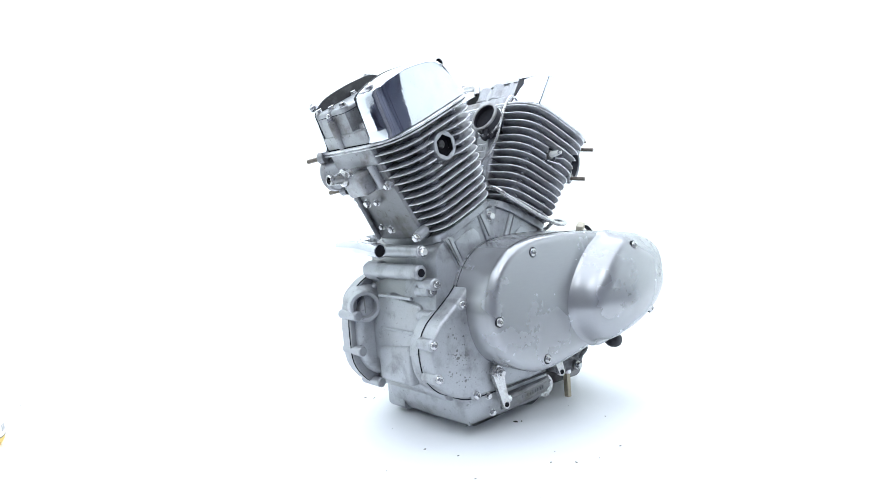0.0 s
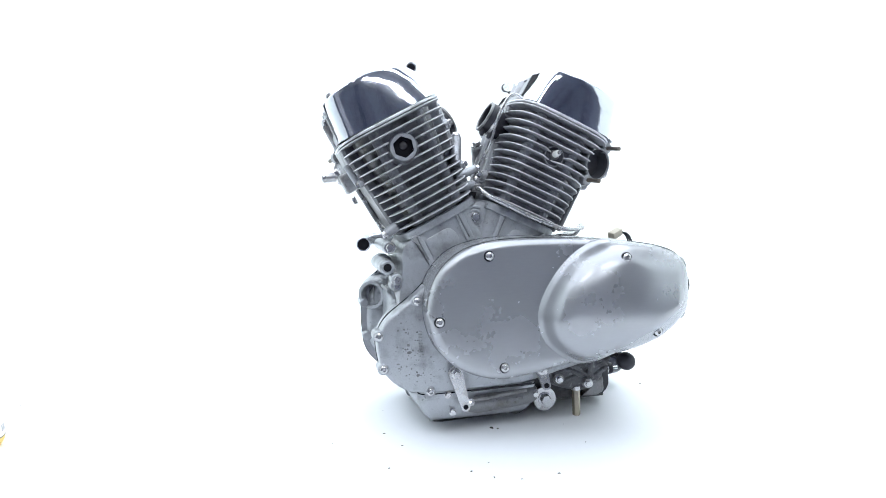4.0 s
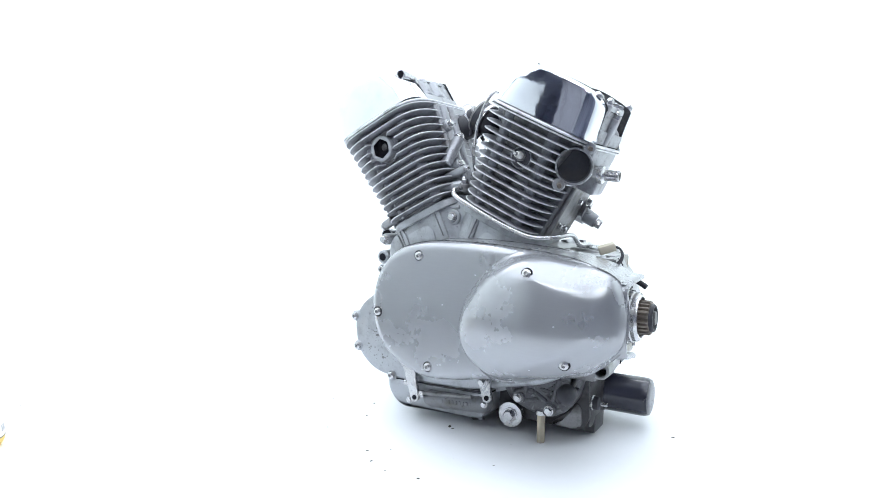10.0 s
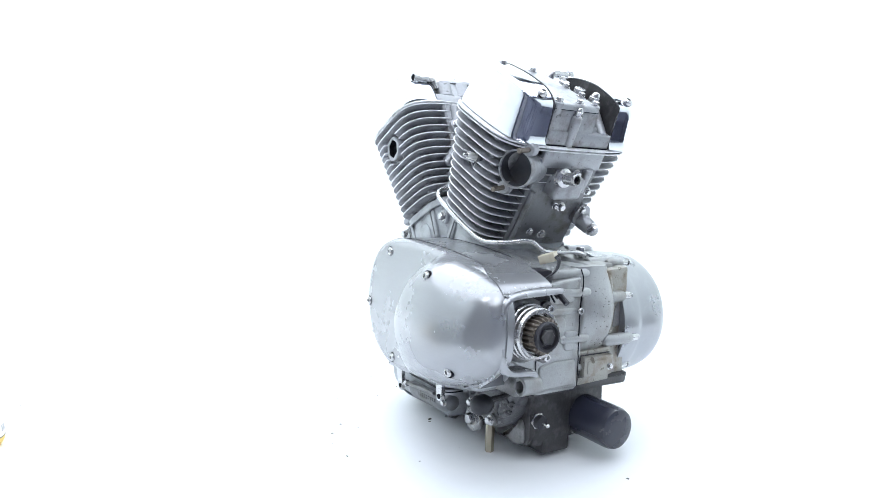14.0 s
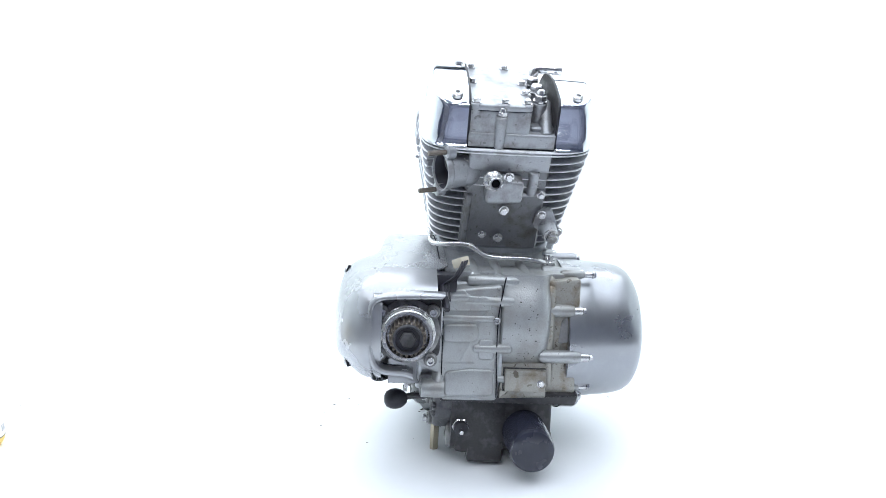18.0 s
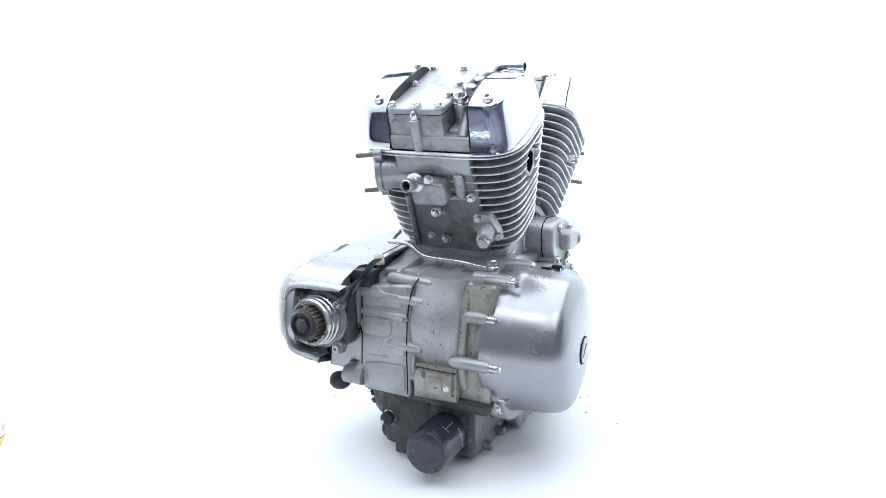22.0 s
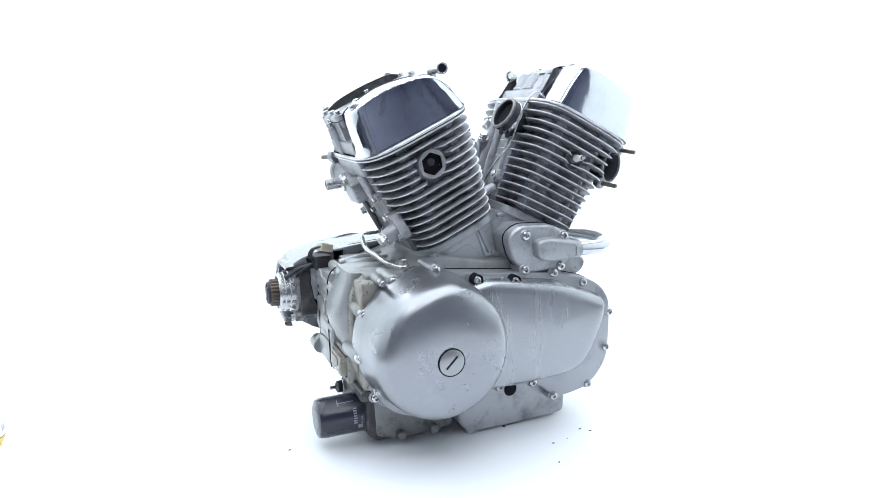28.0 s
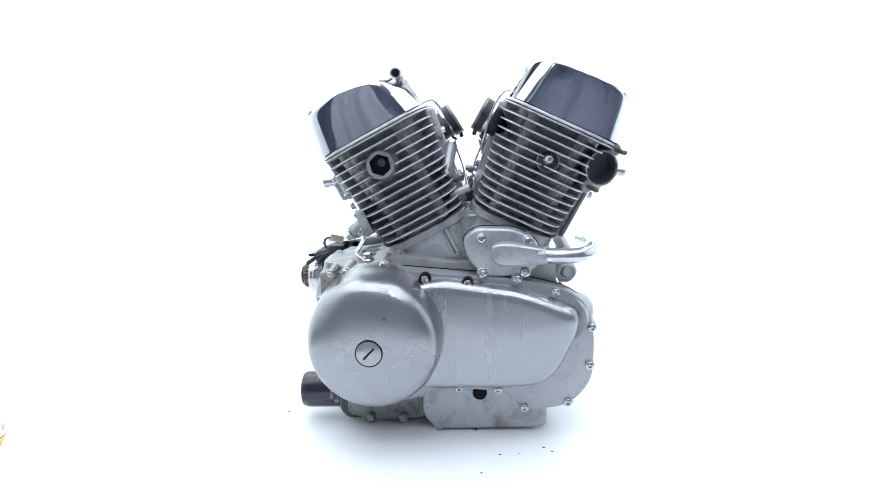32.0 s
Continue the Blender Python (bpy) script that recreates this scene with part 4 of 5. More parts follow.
def primary_cover(engine):
    """Large polished cover with a raised lobe, on the left flank."""
    slide = lambda x: x - 0.0055 * min(1, max(0, 1 - x / 0.17))
    out = curve_through([(-0.091, 0.175, 0), (-0.086, 0.212, 0), (-0.069, 0.243, 0), (-0.041, 0.265, 0), (-0.002, 0.2755, 0), (0.037, 0.278, 0), (0.085, 0.277, 0), (0.129, 0.274, 0), (0.206, 0.265, 0),
                         (0.243, 0.2565, 0), (0.268, 0.244, 0), (0.2815, 0.220, 0), (0.2815, 0.170, 0), (0.262, 0.143, 0), (0.228, 0.1205, 0), (0.194, 0.113, 0), (0.145, 0.107, 0), (0.100, 0.0965, 0), (0.045, 0.086, 0), (-0.002, 0.084, 0), (-0.050, 0.102, 0), (-0.079, 0.132, 0)], 5)
    out = [Vector((slide(p.x), p.y - 0.0015)) for p in out]
    # the rear end stops at the output shaft; a roof reaches over it
    cut = [p for p in out if p.x <= 0.244]
    cut = [p for p in cut if not (p.x > 0.195 and p.y < 0.15)]
    k = max(range(len(cut)), key=lambda i: (cut[i] - cut[i - 1]).length)
    cut = cut[k:] + cut[:k]
    cut = [Vector((p.x, p.y + 0.022 * min(1, max(0, (p.x - 0.06) / 0.1)))) if p.y < 0.15 else p for p in cut]
    top = max(p.y for p in out if 0.195 < p.x < 0.206)
    cut = [p for p in cut if not (p.x > 0.2003 and p.y > 0.2362)]
    cut += [Vector(q) for q in ((0.2003, top - 0.0008), (0.2060, top - 0.0032), (0.2060, 0.2362), (0.244, 0.2362), (0.244, 0.215), (0.240, 0.190), (0.225, 0.165), (0.205, 0.150))]

    part_body = domed(cut, XZ, -0.076, -0.1395, 0.0005, 1)
    cover = part("primary_cover", part_body, POLISHED, engine, "large polished aluminium side cover", 60)
    gasket(cut, XZ, -0.0795, cover, 0.0010)
    roof = [p for p in out if p.x > 0.2 and p.y > 0.2365]
    roof.sort(key=lambda p: p.x)
    roof = [p for p in roof if p.x < 0.2770]
    roof = [Vector((0.2003, 0.2365)), Vector((0.2003, top - 0.0008))] + [Vector((p.x, p.y)) for p in roof if p.x > 0.2006] + [Vector((0.2780, 0.2365))]
    part("cover_roof", domed(roof, XZ, -0.086, -0.1580, 0.0005, 1), POLISHED, cover, sharp=60)
    # one smooth skirt over the top, from the front round to the window; its inner edge steps back over the leads
    way = [p for p in offset(out, -0.0007) if p.y > 0.175 and not (p.x > 0.2 and p.y < 0.2380)]
    way.sort(key=lambda p: math.atan2(p.y - 0.17, p.x - 0.1), reverse=True)
    back = lambda x: -0.0700 - 0.0150 * min(1, max(0, (x - 0.212) / 0.012))
    front_y = lambda x: -0.1400 - 0.0190 * min(1, max(0, (x - 0.20) / 0.04))
    rows = [[XZ(p, back(p.x) + (front_y(p.x) - back(p.x)) * k) for p in way] for k in (0, 0.03, 0.35, 0.7, 1.0)]
    inner = [XZ(p - Vector((p.x - 0.1, p.y - 0.17)).normalized() * 0.004, back(p.x)) for p in way]
    part("cover_skirt", loft([inner] + rows, (False, False), closed=False), POLISHED, cover, "smooth polished roof of the cover", 60)
    plate = lambda p: 0.1515 + 0.035 * (p[0] + 0.08)

    # face of the cover: rounded rim, then a shallow plate out of which the lobe swells
    rings = [[XZ(p, -0.1395 - 0.019 * min(1, max(0, (p.x - 0.20) / 0.04))) for p in out]]
    edge, mid = 0.013, Vector((0.105, 0.182))
    for k in range(9):
        t = k / 8 * math.pi / 2
        q = offset(out, edge * (1 - math.cos(t)))
        rings.append([XZ(p, min(-0.1400 - 0.0190 * min(1, max(0, (p.x - 0.20) / 0.04)), -(plate(p) - edge * (1 - math.sin(t))))) for p in q])
    rim = offset(out, edge)
    for k in range(1, 10):
        t = 1 - k / 10
        rings.append([XZ(mid + (p - mid) * t, -plate(mid + (p - mid) * t)) for p in rim])
    face = part("cover_face", loft(rings), POLISHED, cover, "flat polished face of the cover", 75)
    # the lobe: a soft crease on the plate in front, the full outline of the shell at the rear, a shallow dome over both
    foot = [p.to_2d() for p in curve_through([(0.062, 0.160, 0), (0.069, 0.193, 0), (0.094, 0.230, 0), (0.126, 0.2560, 0), (0.165, 0.2668, 0), (0.206, 0.2628, 0), (0.243, 0.2543, 0), (0.2675, 0.2420, 0), (0.2800, 0.2180, 0), (0.2800, 0.172, 0),
                                          (0.268, 0.1510, 0), (0.240, 0.1290, 0), (0.204, 0.1155, 0), (0.160, 0.1080, 0), (0.112, 0.104, 0), (0.075, 0.128, 0)], 10)]
    rear = [(lambda k: k * k * (3 - 2 * k))(min(1, max(0, (p.x - 0.135) / 0.065))) for p in foot]
    inward = [q - p for p, q in zip(foot, offset(foot, 1.0))]
    hub = Vector((0.168, 0.186))
    L = np.array([(p.x, p.y) for p in foot])
    E = np.roll(L, -1, axis=0) - L
    # in front: distance from the crease and rise over the plate; at the rear: distance from the edge and depth
    front_d, front_h = (0, 0.002, 0.005, 0.009, 0.014, 0.021, 0.030, 0.060), (0.0076, 0.0125, 0.0205, 0.0280, 0.0340, 0.0395, 0.0450, 0.0600)
    rear_d, rear_y = (0, 0.0018, 0.005, 0.010, 0.016, 0.022, 0.028, 0.034, 0.042, 0.060), (0.1590, 0.1665, 0.1730, 0.1790, 0.1842, 0.1885, 0.1927, 0.1970, 0.2030, 0.2170)

    def depth(p, w):
        """Depth of the lobe at p; w is 0 in front, 1 at the rear."""
        q = np.array((p.x, p.y))
        t = np.clip(((q - L) * E).sum(1) / (E * E).sum(1), 0, 1)
        d = float(np.hypot(*(L + E * t[:, None] - q).T).min())
        g = 0.6 + 0.4 * min(1, max(0, (p.x - 0.18) / 0.09))
        wall = (1 - w) * (plate(p) + float(np.interp(d, front_d, front_h))) + w * float(np.interp(d / g, rear_d, rear_y))
        dome = 0.2105 - 0.0150 * (((p.x - hub.x) / 0.085) ** 2 + ((p.y - hub.y) / 0.070) ** 2)
        k = 0.005
        h = max(k - abs(wall - dome), 0) / k
        return min(wall, dome) - h * h * k / 4

    rings = []
    for d0, h, y in ((-0.0070, -0.0040, 0.1480), (-0.006, 0.0002, 0.1500), (-0.0035, 0.0016, 0.1560)):
        q = [p + m * d0 * (1 - w) for p, m, w in zip(foot, inward, rear)]
        rings.append([XZ(c, -(plate(c) + h + (y - plate(c) - h) * w)) for c, w in zip(q, rear)])
    for d in (0, 0.0009, 0.002, 0.0035, 0.005, 0.007, 0.009, 0.0115, 0.014, 0.017, 0.020, 0.023, 0.026, 0.029, 0.032, 0.036, 0.041, 0.048):
        q = [p + (hub - p).normalized() * d for p in foot]
        rings.append([XZ(c, -depth(c, w)) for c, w in zip(q, rear)])
    for k in (0.85, 0.65, 0.45, 0.25, 0.08):
        rings.append([XZ(hub + (c - hub) * k, -depth(hub + (c - hub) * k, w)) for c, w in zip(q, rear)])
    part("cover_lobe", loft(rings), POLISHED, cover, "raised rounded lobe", 80)
    for x, z, w, nrm in ((-0.0104, 0.255, None, (0, -1, 0)), (0.0060, 0.0998, None, (0, -1, 0)), (-0.0820, 0.1688, None, (-0.05, -1, 0)), (0.1695, 0.2462, 0.6, (0, -1, 0.30)), (0.2170, 0.1405, 1, (0.12, -1, -0.25))):
        nrm, p = Vector(nrm).normalized(), Vector((x, z))
        o = XZ(p, -plate(p) if w is None else -depth(p, w)) - nrm * 0.0040
        part("bolt_recess", lathe(o, nrm, [(0.0076, -0.006), (0.0076, 0.0040), (0.0072, 0.0044), (0.0066, 0.0040)], 22), DARK, cover)
        bolt("button", o + nrm * 0.0022, nrm, cover, 1.08)
    # rear window of the cover: bent lip round the output shaft
    o2 = rounded(V2([(-0.160, 0.160), (-0.160, 0.2345), (-0.080, 0.2355), (-0.080, 0.160)]), 0.012, 6)
    # rounded rim of the window
    way = curve_through([(-0.080, 0.2360, 0), (-0.120, 0.2345, 0), (-0.141, 0.2325, 0), (-0.1495, 0.2275, 0), (-0.1525, 0.217, 0), (-0.1515, 0.190, 0), (-0.1500, 0.168, 0), (-0.1460, 0.1570, 0), (-0.137, 0.1515, 0), (-0.118, 0.1500, 0), (-0.110, 0.1470, 0)], 5, False)
    way = [Vector((p.x - 0.0055 * min(1, max(0, (-0.11 - p.x) / 0.03)), p.y)) for p in way]
    mid2 = Vector((-0.112, 0.192))
    grow = lambda d: [p + (p - mid2).normalized() * d for p in way]
    rim = loft([[YZ(p, x) for p in q] for x, q in ((0.255, way), (0.2785, way), (0.2805, grow(0.0010)), (0.2810, grow(0.0025)), (0.2800, grow(0.0065)), (0.268, grow(0.0085)))], (False, False), closed=False)
    part("window_rim", rim, POLISHED, cover, sharp=70)
    part("window_inside", domed(offset(o2, -0.001), YZ, 0.236, 0.2600, 0.001, 1), OILY_SHADED, cover)
    return cover


def output_shaft(engine):
    o = Vector((0.266, -0.1180, 0.1935))
    d = Vector((1, 0, 0.02))
    bm = lathe(o, d, [(0.0325, -0.02), (0.0325, 0.002), (0.0325, 0.006), (0.0312, 0.007), (0.0312, 0.013), (0.0300, 0.0145), (0.0300, 0.0190), (0.0285, 0.0205), (0.0280, 0.0225), (0.0250, 0.0225), (0.0232, 0.012)], 40)
    sh = part("shaft_housing", bm, STEEL, engine, "ridged steel collar of the output shaft")
    rings = []
    a, b = ring_frame(d)
    nt = 22
    for h in (0.010, 0.0320, 0.0335):
        ring = []
        for i in range(nt * 4):
            r = (0.0212 if (i % 4) in (1, 2) else 0.0182) - (0.001 if h == 0.0335 else 0)
            t = 2 * math.pi * i / (nt * 4)
            ring.append(o + d * h + (a * math.cos(t) + b * math.sin(t)) * r)
        rings.append(ring)
    part("splined_gear", loft(rings), RUST, sh, "rusty splined drive gear", 25)
    part("washer", lathe(o, d, [(0.0172, 0.0335), (0.0172, 0.0365), (0.0160, 0.0380), (0.0140, 0.0380), (0.0130, 0.0345)], 30), RUBBER, sh)
    part("shaft_nut", lathe(o, d, [(0.0096, 0.0340), (0.0096, 0.0375), (0.0082, 0.039)], 6), OILY_SHADED, sh)
    for y, z in ((-0.149, 0.217), (-0.089, 0.218), (-0.149, 0.166), (-0.090, 0.160)):
        part("bolt_boss", rod((0.255, y, z), (0.268, y, z), 0.0082), GRIMY_SHADED, sh)
        bolt("socket", (0.268, y, z), (1, 0, 0), sh, 0.9)
    part("spacer", lathe(o, d, [(0.038, -0.022), (0.038, -0.003), (0.034, -0.001)], 36), GRIMY_SHADED, sh)


def left_inner_case(engine):
    out = rounded(V2([(-0.058, 0.250), (-0.100, 0.204), (-0.150, 0.168), (-0.164, 0.140), (-0.158, 0.094), (-0.126, 0.064), (-0.084, 0.058), (0.04, 0.058), (0.16, 0.085), (0.22, 0.12), (0.22, 0.24), (0.05, 0.262)]), 0.02, 6)
    inner = part("inner_cover", domed(out, XZ, -0.055, -0.1025, 0.005, 3), CAST, engine, "dull cast inner cover with chipped paint")
    gasket(out, XZ, -0.0745, inner, 0.001)
    for x, z in ((-0.104, 0.193), (-0.160, 0.147), (-0.155, 0.100), (-0.090, 0.062)):
        part("bolt_boss", rod((x, -0.075, z), (x, -0.1040, z), 0.0085), CAST, inner)
        bolt("button", (x, -0.1040, z), (0, -1, 0), inner, 1.05)
    part("bolt_boss", rod((-0.125, -0.06, 0.110), (-0.125, -0.066, 0.09), 0.006), CAST, inner)
    eye = part("mount_eye", hollow((0.2335, -0.070, 0.1145), (0, -1, 0), 0.0118, 0.0075, 0, 0.0285, 26, 0.024), CASE, inner, "round mounting eye at the rear of the case")
    part("bore", lathe((0.2335, -0.0805, 0.1145), (0, -1, 0), [(0.0074, 0), (0.0073, 0.001)], 20), DARK, eye)
    part("eye_arm", capsule((0.2335, -0.078, 0.120), (0.212, -0.074, 0.146), 0.0085, 14), CASE, eye)
    rnd = random.Random(11)
    bm = bmesh.new()
    for _ in range(90):
        k = rnd.choice(((-0.122, 0.150), (-0.105, 0.112), (-0.128, 0.128), (-0.135, 0.100), (-0.100, 0.085), (-0.060, 0.075)))
        x, z = rnd.gauss(k[0], 0.009), rnd.gauss(k[1], 0.008)
        if x < -0.143 or z < 0.070:
            continue
        r = rnd.uniform(0.0004, 0.0016) * (1.6 if rnd.random() < 0.12 else 1)
        e = rnd.uniform(0.6, 1.6)
        pts = [Vector((x + r * e * math.cos(6.283 * i / 7) * rnd.uniform(0.6, 1.2), -0.1028, z + r * math.sin(6.283 * i / 7) * rnd.uniform(0.6, 1.2))) for i in range(7)]
        bm.faces.new([bm.verts.new(p) for p in pts])
    tagged(part("paint_chips", bm, GRIMY_SHADED, inner), kind="stuff")
    for k in range(8):
        part("print_bar", rbox((-0.104, -0.1040, 0.118 + k * 0.0042), (-0.0985, -0.1018, 0.1205 + k * 0.0042), 0.0002), CAST, inner)
    return inner


def right_cover(engine):
    """Right flank: long clutch cover with a round generator cover."""
    out = rounded(V2([(0.212, 0.115), (0.222, 0.160), (0.213, 0.196), (0.186, 0.236), (0.128, 0.262), (0.048, 0.2535), (-0.066, 0.242), (-0.130, 0.226), (-0.160, 0.203), (-0.168, 0.160), (-0.166, 0.092),
                      (-0.134, 0.055), (-0.074, 0.046), (-0.045, 0.076), (0.030, 0.082), (0.055, 0.078), (0.10, 0.062), (0.150, 0.060), (0.190, 0.078)]), 0.022, 5)
    base = part("clutch_cover", domed(out, XZ, 0.086, 0.1135, 0.003, 2), FLANGE, engine, "long polished aluminium clutch cover, streaked below")
    raised = rounded(V2([(0.100, 0.236), (0.048, 0.2485), (-0.066, 0.2315), (-0.114, 0.2125), (-0.147, 0.199), (-0.144, 0.170), (-0.118, 0.116), (-0.095, 0.0955), (-0.050, 0.0905), (0.06, 0.090), (0.12, 0.10)]), 0.018, 5)
    gasket(out, XZ, 0.0900, base, 0.001)
    lean = lambda p, y: XZ(p, y - 0.055 * (p.y - 0.16))
    rings = [[XZ(p, 0.1125) for p in offset(raised, -0.001)]] + [[lean(p, y) for p in offset(raised, d)] for d, y in ((0.0005, 0.122), (0.001, 0.127), (0.004, 0.1335), (0.008, 0.1370), (0.013, 0.1385))]
    rim = offset(raised, 0.013)
    mid = sum(rim, Vector((0, 0))) / len(rim)
    rings += [[lean(mid + (p - mid) * k, 0.1385 + 0.0015 * (1 - k)) for p in rim] for k in (0.9, 0.7, 0.4, 0.1)]
    part("raised_panel", loft(rings), STREAKED, base, "raised panel of the cover", 60)
    c = Vector((0.1320, 0, 0.1705))
    bm = lathe(c + Vector((0, 0.100, 0)), (0, 1, 0.02), [(0.0955, -0.014), (0.0955, 0.014), (0.0942, 0.018), (0.0934, 0.024), (0.0922, 0.036), (0.0912, 0.050), (0.0896, 0.064), (0.0870, 0.0732), (0.0825, 0.0805), (0.0760, 0.0852), (0.064, 0.0888), (0.045, 0.0915), (0.03, 0.0925), (0.0175, 0.0928)], 96)
    disc = part("generator_cover", bm, DISC_METAL, base, "round polished generator cover", 60)
    ax = Vector((0, 1, 0.02)).normalized()
    pc = c + Vector((0.0012, 0.100, -0.0047)) + ax * 0.0936
    part("groove", lathe(pc, ax, [(0.0182, -0.001), (0.0182, 0.0004), (0.0168, 0.0004), (0.0166, -0.001)], 40), DARK, disc)
    cap = part("inspection_plug", lathe(pc, ax, [(0.0166, -0.001), (0.0166, 0.0006), (0.0160, 0.0010), (0.002, 0.0010)], 40), POLISHED, disc, "round inspection plug with a slot")
    s = Matrix.Translation(pc) @ Matrix.Rotation(math.atan(0.02), 4, "X") @ Matrix.Rotation(radians(45), 4, "Y")
    part("slot", rbox((-0.0105, 0.0002, -0.0014), (0.0105, 0.0014, 0.0014), 0.0004, turn=s), DARK, cap)
    # cover bolts on their lugs
    for x, z, y in ((0.1207, 0.265, 0.1125), (0.0635, 0.2470, 0.1185), (0.0053, 0.2397, 0.1190), (-0.114, 0.2225, 0.1115), (-0.1636, 0.171, 0.1115), (-0.1608, 0.1157, 0.1115), (-0.131, 0.0606, 0.1110), (-0.070, 0.0520, 0.1110), (-0.033, 0.080, 0.1110), (0.022, 0.083, 0.1110)):
        part("bolt_boss", rod((x, y - 0.045, z), (x, y + 0.002, z), 0.0078), FLANGE, base)
        if z > 0.235 and x < 0.1:
            part("bolt_cup", lathe((x, y + 0.002, z), (0, 1, 0), [(0.0080, -0.02), (0.0080, 0.0050), (0.0073, 0.0052), (0.0071, 0.0008)], 20), DARK, base, "dark recess round a bolt")
        bolt("button", (x, y + 0.002, z), (0, 1, 0), base, 1.1)
    for x, z, y0 in ((0.1763, 0.2533, 0.055), (0.190, 0.090, 0.055), (0.204, 0.098, 0.070)):
        part("bolt_boss", rod((x, y0, z), (x, 0.106, z), 0.0088), CASE, base)
        bolt("button", (x, 0.106, z), (0, 1, 0), base, 1.1)
    part("timing_mark", rbox((0.2150, 0.096, 0.178), (0.2180, 0.099, 0.203), 0.0008), GRIMY_SHADED, base)
    # sump plugs under the cover
    for x in (0.052, -0.010):
        part("drain_plug", lathe((x, 0.080, 0.070), (0, 1, 0), [(0.012, 0), (0.012, 0.012), (0.010, 0.014), (0.0085, 0.012)], 24), GRIMY_SHADED, base)
        part("bore", lathe((x, 0.0921, 0.070), (0, 1, 0), [(0.0085, 0), (0.0083, 0.0008)], 20), DARK, base)
    part("sump_wall", domed(rounded(V2([(-0.103, 0.014), (-0.104, 0.07), (0.075, 0.08), (0.080, 0.03), (0.058, 0.008), (-0.088, 0.010)]), 0.022), XZ, 0.05, 0.096, 0.006, 3), CAST, base)
    for x, z, r in ((-0.0065, 0.0665, 0.0095), (-0.053, 0.0730, 0.0060)):
        part("bore", lathe((x, 0.0958, z), (0, 1, 0), [(r * 1.15, 0), (r, 0.0007), (r * 0.9, 0.0009)], 22), DARK, base, "dark drain hole")
    part("mount_lug", hollow((-0.1326, 0.040, 0.238), (0, 1, 0), 0.0145, 0.007, 0, 0.030, 22, 0.01), CAST, base)
    return base


def side_housing(engine):
    """Cast housing with the chrome pipe on the right flank."""
    out = rounded(V2([(0.012, 0.300), (-0.008, 0.314), (-0.060, 0.312), (-0.085, 0.298), (-0.094, 0.284), (-0.094, 0.262), (-0.076, 0.246), (-0.018, 0.244), (0.004, 0.268)]), 0.012, 5)
    h = part("pipe_housing", domed(out, XZ, 0.060, 0.1125, 0.005, 3), PITTED, engine, "pitted cast housing that carries the chrome pipe")
    gasket(out, XZ, 0.094, h, 0.001)
    inner = rounded(V2([(-0.026, 0.292), (-0.046, 0.296), (-0.090, 0.288), (-0.098, 0.286), (-0.098, 0.264), (-0.050, 0.262), (-0.030, 0.266)]), 0.010, 5)
    part("raised_panel", domed(inner, XZ, 0.112, 0.128, 0.005, 4), PITTED, h)
    for x, z in ((-0.015, 0.300), (-0.077, 0.295), (-0.015, 0.251), (-0.073, 0.251), (-0.062, 0.242)):
        part("bolt_boss", rod((x, 0.08, z), (x, 0.1140, z), 0.0082), CAST, h)
        bolt("button", (x, 0.1140, z), (0, 1, 0), h, 1.15)
    path = curve_through([(-0.090, 0.118, 0.2755), (-0.115, 0.118, 0.2745), (-0.142, 0.114, 0.2735), (-0.159, 0.103, 0.2750), (-0.167, 0.085, 0.2780), (-0.169, 0.050, 0.2780), (-0.168, 0.020, 0.2750), (-0.1667, -0.0065, 0.2720)], 7, False)
    bm = sweep(path, 0.0105, 24)
    pipe = part("chrome_pipe", bm, BRIGHT, h, "bent chrome pipe with an open end", 50)
    d = (path[-1] - path[-2])
    part("pipe_mouth", hollow(path[-1], d, 0.0107, 0.0088, -0.002, 0.003, 24, 0.003), BRIGHT, pipe)
    part("bore", lathe(path[-1], d, [(0.0087, 0.0005), (0.0086, 0.0012)], 24), DARK, pipe)
    part("collar", lathe((-0.090, 0.118, 0.275), (-1, 0, 0.05), [(0.0125, 0), (0.0125, 0.010), (0.0115, 0.011)], 24), CAST, pipe)


